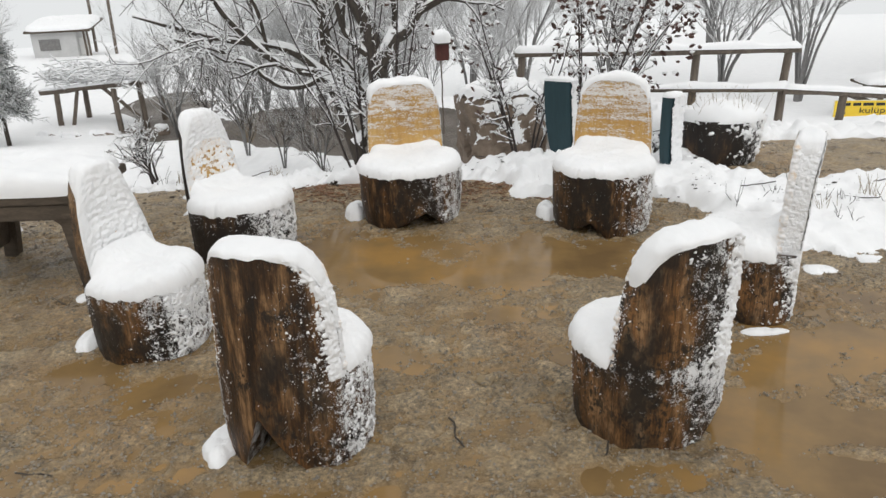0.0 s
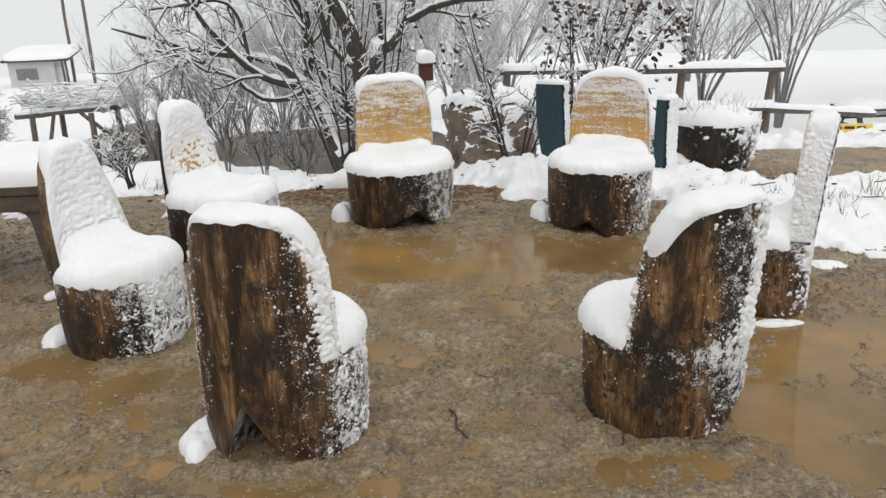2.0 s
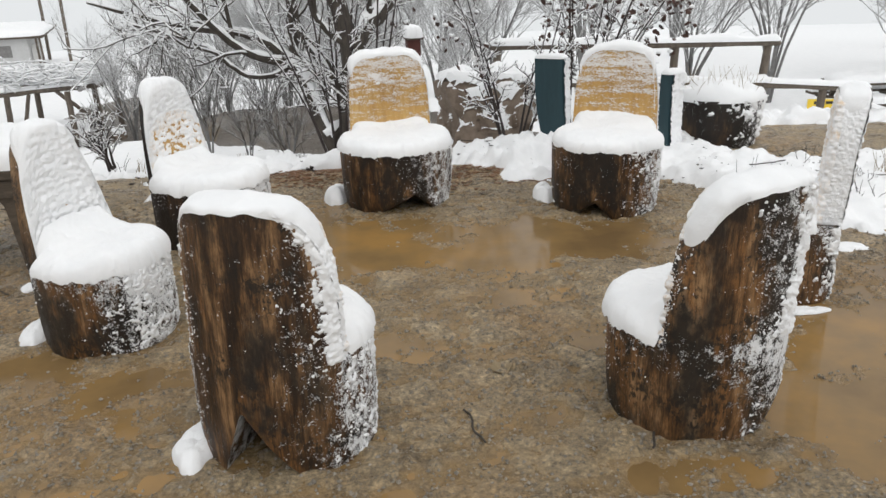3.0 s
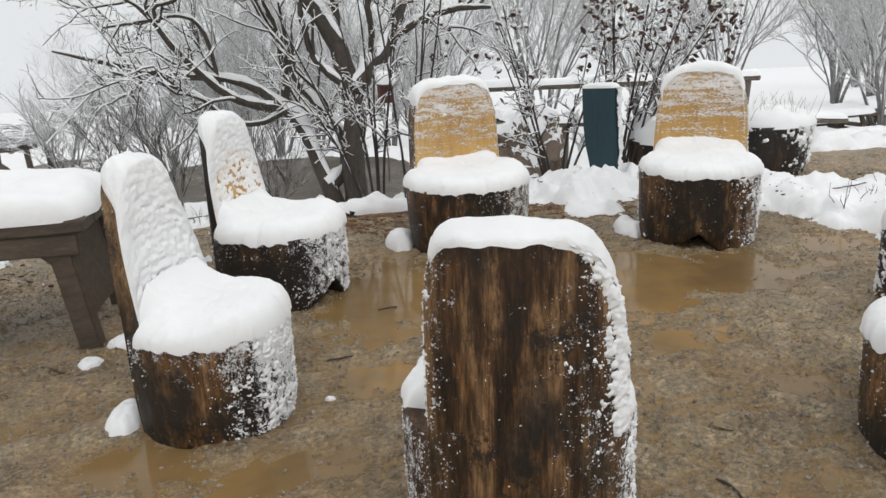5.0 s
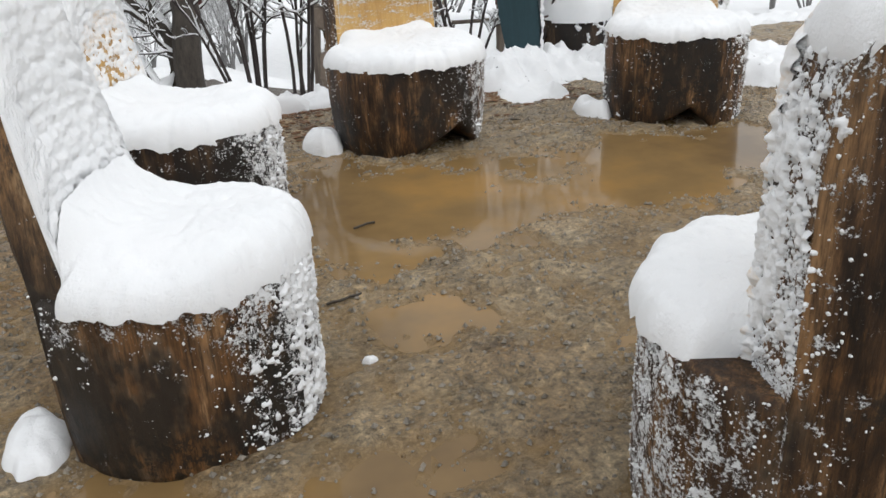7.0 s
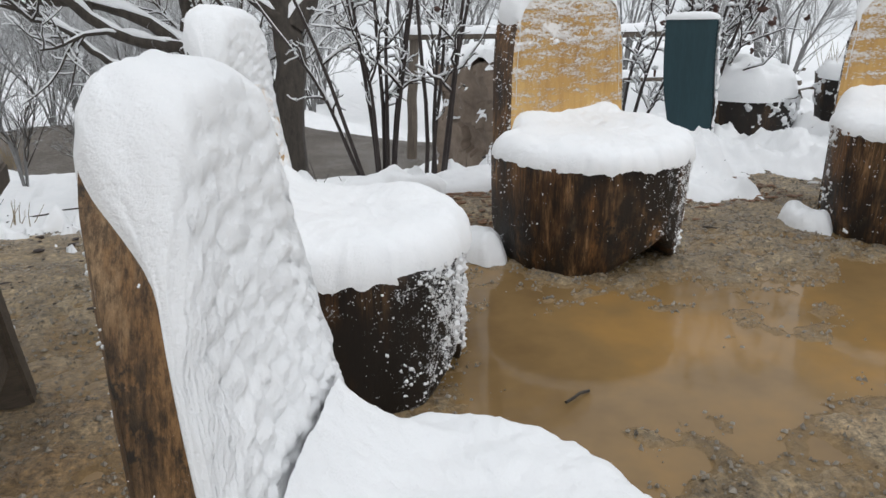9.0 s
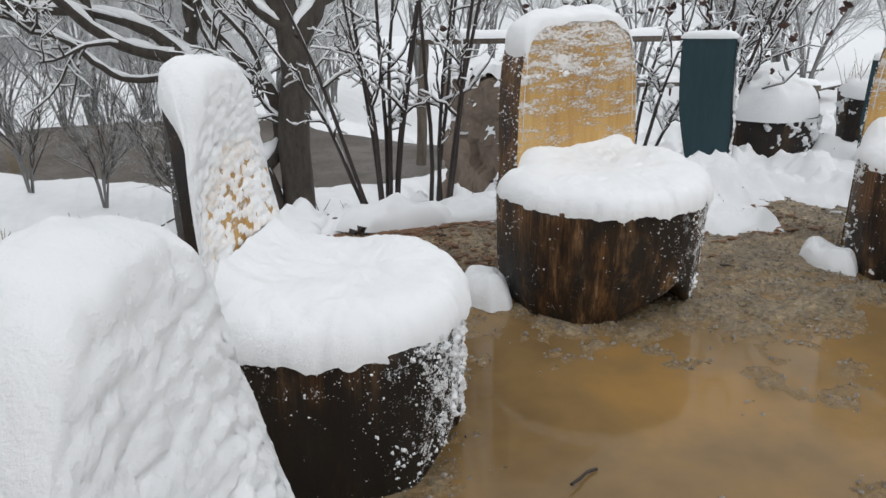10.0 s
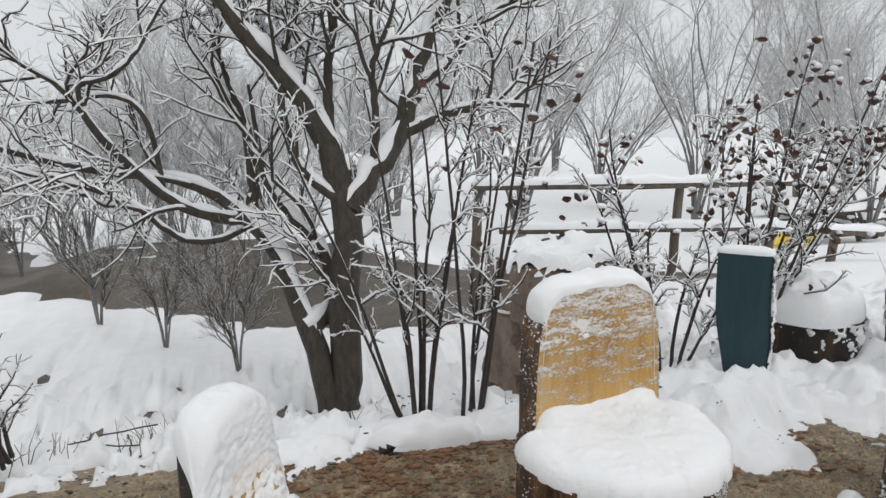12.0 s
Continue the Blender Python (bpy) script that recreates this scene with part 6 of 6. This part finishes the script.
# ---- fence, sign and picnic table across the yard ----
def pole(name, a, b, r, mat_, sides=10, wob=0.012):
    P = resample([(*a, r), (*b, r * 0.9)], 9)[None]
    q = P[..., :3] + np.random.default_rng(int(abs(a[0] * 97 + b[2] * 31) * 10)).normal(0, wob, (1, 9, 3)) * np.array([0.4, 0.4, 0.6])
    return mesh_from(name, *tube_batch(q, P[..., 3], sides), [mat_])


def bar_snow(a, b, w, h, seed):
    v = Vector(b) - Vector(a)
    n = max(12, int(v.length / 0.06))
    t = np.linspace(0, 1, n)[:, None]
    s = np.linspace(0, math.pi, 9)[None, :]
    ends = np.clip(np.minimum(t, 1 - t) * v.length / 0.05, 0.15, 1) ** 0.5
    hh = h * ends * (1 + 0.7 * fbm(t * v.length * 3, 0.3 + 0 * t, seed, 3, seed))
    side = Vector((-v.y, v.x, 0)).normalized()
    c = np.cos(s) * w * ends
    P = np.stack([a[0] + v.x * t + side.x * c, a[1] + v.y * t + side.y * c, a[2] + v.z * t + hh * np.sin(s) ** 0.6 - 0.01], -1)
    return mesh_from("snow", P.reshape(-1, 3), grid_faces(n, 9), [SNOW])


def fence():
    f = new("pole_fence")
    tagged(f, "weathered pole fence with snow along its rails", "fence")
    for x, y, top in ((1.0, 10.7, 0.18), (2.08, 10.65, -0.32), (3.3, 10.6, 0.18), (4.46, 10.5, 0.24), (5.19, 10.35, -0.38)):
        part("post", pole("post", (x - 0.05, y, -1.1), (x, y, top), 0.055, POST_WOOD), f)
    for a, b, r in (((0.9, 10.62, 0.20), (4.58, 10.42, 0.155), 0.042), ((1.2, 10.58, -0.27), (4.5, 10.42, -0.36), 0.038), ((4.4, 10.4, -0.36), (5.75, 10.25, -0.45), 0.042)):
        rail = part("rail", pole("rail", a, b, r, POST_WOOD), f)
        part("snow", bar_snow((a[0], a[1], a[2] + r * 0.8), (b[0], b[1], b[2] + r * 0.8), r * 1.45, 0.085, int(a[0] * 10)), rail, "ridge of snow")


fence()

sign = new("yellow_sign")
sign.matrix_world = pose(6.65, 13.6, -1.2, 0, 0, -8) @ Matrix.Scale(1.4, 4, (1, 0, 0))
tagged(sign, "white and yellow notice board hanging from the fence", "sign")
board = part("board", plank("board", (0.68, 0.015, 0.58), SIGN_WHITE, 0.004, 1, 0.003), sign)
board.location = (0.34, 0, -0.29)
panel = part("yellow_panel", plank("yellow_panel", (0.66, 0.006, 0.36), SIGN_YELLOW, 0.002, 2, 0.002), sign, "yellow printed field")
panel.location = (0.34, -0.012, -0.19)


def lettering(text, size, x, z):
    cu = bpy.data.curves.new("lettering", "FONT")
    cu.body, cu.size, cu.extrude = text, size, 0.002
    tmp = bpy.data.objects.new("lettering", cu)
    me = bpy.data.meshes.new_from_object(tmp)
    bpy.data.objects.remove(tmp)
    me.materials.append(INK)
    ob = part("lettering", me, sign, "black hand-painted word")
    ob.location, ob.rotation_euler = (x, -0.019, z), (radians(90), 0, 0)


lettering("kulüp", 0.14, 0.30, -0.22)
for i, (w, x, z) in enumerate(((0.11, 0.14, -0.07), (0.09, 0.27, -0.07), (0.12, 0.40, -0.07), (0.10, 0.54, -0.07))):
    ob = part("ink_bar", plank("ink_bar", (w, 0.003, 0.05), INK, 0.001, i, 0.001), sign)
    ob.location = (x, -0.0185, z)
for i in range(9):
    ob = part("ink_bar", plank("ink_bar", (0.05, 0.003, 0.03), INK, 0.001, i, 0.001), sign)
    ob.location = (0.07 + i * 0.067, -0.0115, -0.43)
arc = [(0.10 + 0.055 * math.cos(a), -0.0185, -0.19 + 0.055 * math.sin(a), 0.006) for a in np.linspace(math.radians(200), math.radians(340), 7)]
part("ink_curve", mesh_from("ink_curve", *tube_batch(np.array(arc)[None, :, :3], np.full((1, 7), 0.006), 5), [INK]), sign)


def picnic_table(x, y, turn):
    t = new("picnic_table")
    z = float(land(np.float64(x), np.float64(y)))
    t.matrix_world = pose(x, y, z, 0, 0, turn)
    tagged(t, "grey wooden picnic table with snow on top and benches", "picnic table", "picnic tables by the fence")
    for i in range(3):
        ob = part("top_board", plank("top_board", (1.7, 0.24, 0.05), GREY_WOOD, 0.006, i), t)
        ob.location = (0, -0.25 + i * 0.25, 0.74)
    for s in (-1, 1):
        ob = part("bench_board", plank("bench_board", (1.7, 0.26, 0.05), GREY_WOOD, 0.006, 5 + s), t)
        ob.location = (0, s * 0.68, 0.45)
        pad = snow_pad(t, pillow("snow", 0, s * 0.68, 0.86, 0.14, 0.11, SNOW, 20 + s, 0.47, 8.0, 14, 60, 0.02, 6.0))
        for k in (-1, 1):
            leg = part("leg", plank("leg", (0.09, 0.05, 0.85), GREY_WOOD, 0.006, 8 + k), t)
            leg.location, leg.rotation_euler = (k * 0.62, s * 0.36, 0.36), (radians(s * 26), 0, 0)
    for k in (-1, 1):
        ob = part("cross_bar", plank("cross_bar", (0.05, 1.5, 0.08), GREY_WOOD, 0.006, 11 + k), t)
        ob.location = (k * 0.66, 0, 0.40)
    snow_pad(t, pillow("snow", 0, 0, 0.88, 0.39, 0.13, SNOW, 23, 0.76, 9.0, 18, 80, 0.02, 6.0))


picnic_table(8.4, 14.6, 4)
picnic_table(10.8, 16.4, 20)


# ---- across the lane: pergola, evergreen, hut, poles ----
def pergola():
    t = new("pole_pergola")
    t.matrix_world = pose(-8.95, 20.0, -2.62)
    tagged(t, "rustic pole pergola heaped with snowy brushwood", "pergola")
    posts = [(-1.1, 0, 1.0), (1.05, 0, 1.15), (0.55, -0.4, 1.1), (-0.9, 1.2, 1.1), (1.1, 1.2, 1.15)]
    for x, y, h in posts:
        part("post", pole("post", (x * 1.05, y, -0.3), (x, y, h), 0.075, POST_WOOD), t)
    part("brace", pole("brace", (-0.85, 0, 0.0), (-0.55, 0, 1.0), 0.05, POST_WOOD), t)
    part("brace", pole("brace", (0.1, 0, 1.1), (0.95, 0, 0.3), 0.05, POST_WOOD), t)
    for a, b in (((-1.5, 0, 1.0), (1.3, 0, 1.2)), ((-1.3, 1.2, 1.1), (1.3, 1.2, 1.2)), ((0.9, -0.5, 1.18), (1.05, 1.6, 1.22))):
        beam = part("beam", pole("beam", a, b, 0.075, POST_WOOD), t)
        part("snow", bar_snow((a[0], a[1], a[2] + 0.06), (b[0], b[1], b[2] + 0.06), 0.085, 0.07, 3), beam, "ridge of snow")
    r = np.random.default_rng(77)
    n = 420
    c = np.stack([r.uniform(-1.4, 1.3, n), r.uniform(-0.2, 1.4, n), 1.25 + np.abs(r.normal(0, 0.16, n))], -1)
    d = np.stack([r.normal(0, 1, n), r.normal(0, 0.5, n), r.normal(0, 0.25, n)], -1)
    d /= np.linalg.norm(d, axis=1, keepdims=True)
    L = r.uniform(0.3, 0.9, n)[:, None]
    P = np.stack([c - d * L / 2, c + r.normal(0, 0.04, (n, 3)), c + d * L / 2], 1)
    R = np.full((n, 3), 0.009)
    tagged(part("brushwood", mesh_from("brushwood", *tube_batch(P, R, 4), [HAZED]), t, "heap of bare cut branches"), kind="stuff")
    tagged(part("brushwood_snow", mesh_from("brushwood_snow", *tube_batch(*snow_on(r, P, R, 0.018, 0.8), 4), [SNOW]), t, "snow on the brushwood"), kind="stuff")


pergola()
for i, (x, y, s) in enumerate(((-9.9, 19.0, 0.5), (-8.6, 18.9, 0.42), (-7.9, 19.4, 0.35), (-7.2, 19.2, 0.4), (-9.2, 18.6, 0.4), (-6.6, 19.6, 0.3))):
    boulder("kerb_stone", "low border stone under snow across the lane", x, y, float(land(np.float64(x), np.float64(y))) + 0.05, (s * 0.8, s * 0.5, 0.16), STONE, 20.0 + i, 0.3, i * 40, 3)["group"] = "border stones"


def nest_box(x, y, z):
    t = new("nest_box")
    t.matrix_world = pose(x, y, z, 0, 0, 12)
    tagged(t, "dark red nest box under a snowy roof on a thin post", "nest box")
    part("post", pole("post", (0, 0.09, float(land(np.float64(x), np.float64(y))) - z - 0.2), (0, 0.09, 0.02), 0.012, POST_WOOD), t)
    part("box", plank("box", (0.20, 0.18, 0.26), RED, 0.01, 3), t)
    roof = part("roof", plank("roof", (0.28, 0.28, 0.03), GREY_WOOD, 0.006, 4), t)
    roof.location, roof.rotation_euler = (0, 0, 0.15), (radians(8), 0, 0)
    part("snow", pillow("snow", 0, 0, 0.145, 0.145, 0.16, SNOW, 41, 0.01, 5.0, 14, 48, 0.02, 4.0), roof, "tall cap of snow")


nest_box(-0.08, 12.5, 0.03)


def evergreen(x, y, h, seed):
    r = np.random.default_rng(seed)
    t = new("evergreen_tree")
    z = float(land(np.float64(x), np.float64(y)))
    t.matrix_world = Matrix.Translation((x, y, z))
    tagged(t, "dark young evergreen dusted with snow", "tree", "evergreens by the lane")
    part("trunk", pole("trunk", (0, 0, -0.2), (0.05, 0, h * 0.95), 0.05, BARK), t)
    n = 150
    zz = r.uniform(0.28, 1.0, n) * h
    a = r.uniform(0, 2 * math.pi, n)
    L = (1.08 - (zz / h) ** 2) * 0.24 * h * r.uniform(0.4, 1.25, n)
    d = np.stack([np.cos(a), np.sin(a), r.uniform(-0.1, 0.5, n)], -1)
    s = np.linspace(0, 1, 6)
    P = np.stack([np.zeros(n), np.zeros(n), zz], -1)[:, None, :] + d[:, None, :] * (L[:, None] * s[None, :])[..., None]
    P[..., 2] -= 0.25 * (L[:, None] * s[None, :] ** 2)
    R = 0.012 * np.linspace(1, 0.4, 6)[None, :] * np.ones((n, 1))
    P2, R2 = grow(r, P, R, 12, (0.08 * h, 0.16 * h), 0.7, 0.05, 4, 0.02, 0.15, 0.15)
    P3, R3 = grow(r, P2, R2, 4, (0.03 * h, 0.06 * h), 0.7, 0.05, 3, 0.014, 0.15, 0.1)
    R2, R3 = R2 * 1.3, R3 * 1.3
    tagged(part("needles", mesh_from("needles", *join([tube_batch(P, R, 4), tube_batch(P2, R2, 3), tube_batch(P3, R3, 3)]), [NEEDLE]), t), kind="stuff")
    tagged(part("snow_load", mesh_from("snow_load", *join([tube_batch(*snow_on(r, P2, R2, 0.006, 0.6), 3), tube_batch(*snow_on(r, P3[::2], R3[::2], 0.006, 0.6), 3)]), [SNOW]), t, "snow on the sprays"), kind="stuff")


evergreen(-10.0, 17.3, 2.9, 81)
evergreen(-11.0, 18.2, 2.4, 82)


def hut():
    t = new("small_hut")
    t.matrix_world = pose(-21.45, 45.0, -4.35, 0, 0, 6)
    tagged(t, "small grey hut with a snow-covered pent roof", "hut")
    bm = bmesh.new()
    bmesh.ops.create_cube(bm, size=1.0)
    for v in bm.verts:
        v.co = Vector((v.co.x * 2.4 - 0.35, v.co.y * 2.0, (v.co.z + 0.5) * 2.1))
    bmesh.ops.bevel(bm, geom=bm.edges[:], offset=0.03, segments=1, affect="EDGES")
    wall = part("wall", from_bm("wall", bm, [WALL]), t)
    # The window takes the haze-lightened trunk grey.
    w = part("window", plank("window", (1.1, 0.06, 0.6), HAZED_TRUNK, 0.01, 1), wall, "dark shuttered window")
    w.location = (-0.6, -1.01, 1.35)
    for x in (1.25, 1.45):
        part("porch_post", pole("porch_post", (x, -0.9, 0), (x, -0.9, 2.1), 0.06, POST_WOOD), t)
    d = part("door", plank("door", (0.7, 0.05, 1.6), SIGN_WHITE, 0.01, 2), t, "pale door")
    d.location = (1.0, -0.6, 0.85)
    r = part("roof", plank("roof", (3.5, 2.7, 0.12), GREY_WOOD, 0.02, 3), t)
    r.location, r.rotation_euler = (0, 0, 2.25), (radians(8), 0, 0)
    sp = part("snow", pillow("snow", 0, 0, 1.76, 1.36, 0.3, SNOW, 31, 0.05, 10.0, 16, 80, 0.04, 8.0), r, "thick snow on the roof")


hut()
for x, y, top in ((-18.8, 45.0, 3.5), (-20.8, 47.0, 1.3)):
    p_ = new("utility_pole")
    p_.matrix_world = Matrix.Translation((x, y, -4.3))
    tagged(p_, "thin grey utility pole in the mist", "pole", "utility poles")
    part("pole", pole("pole", (0, 0, 0), (0.1, 0, top + 4.3), 0.09, POST_WOOD), p_)
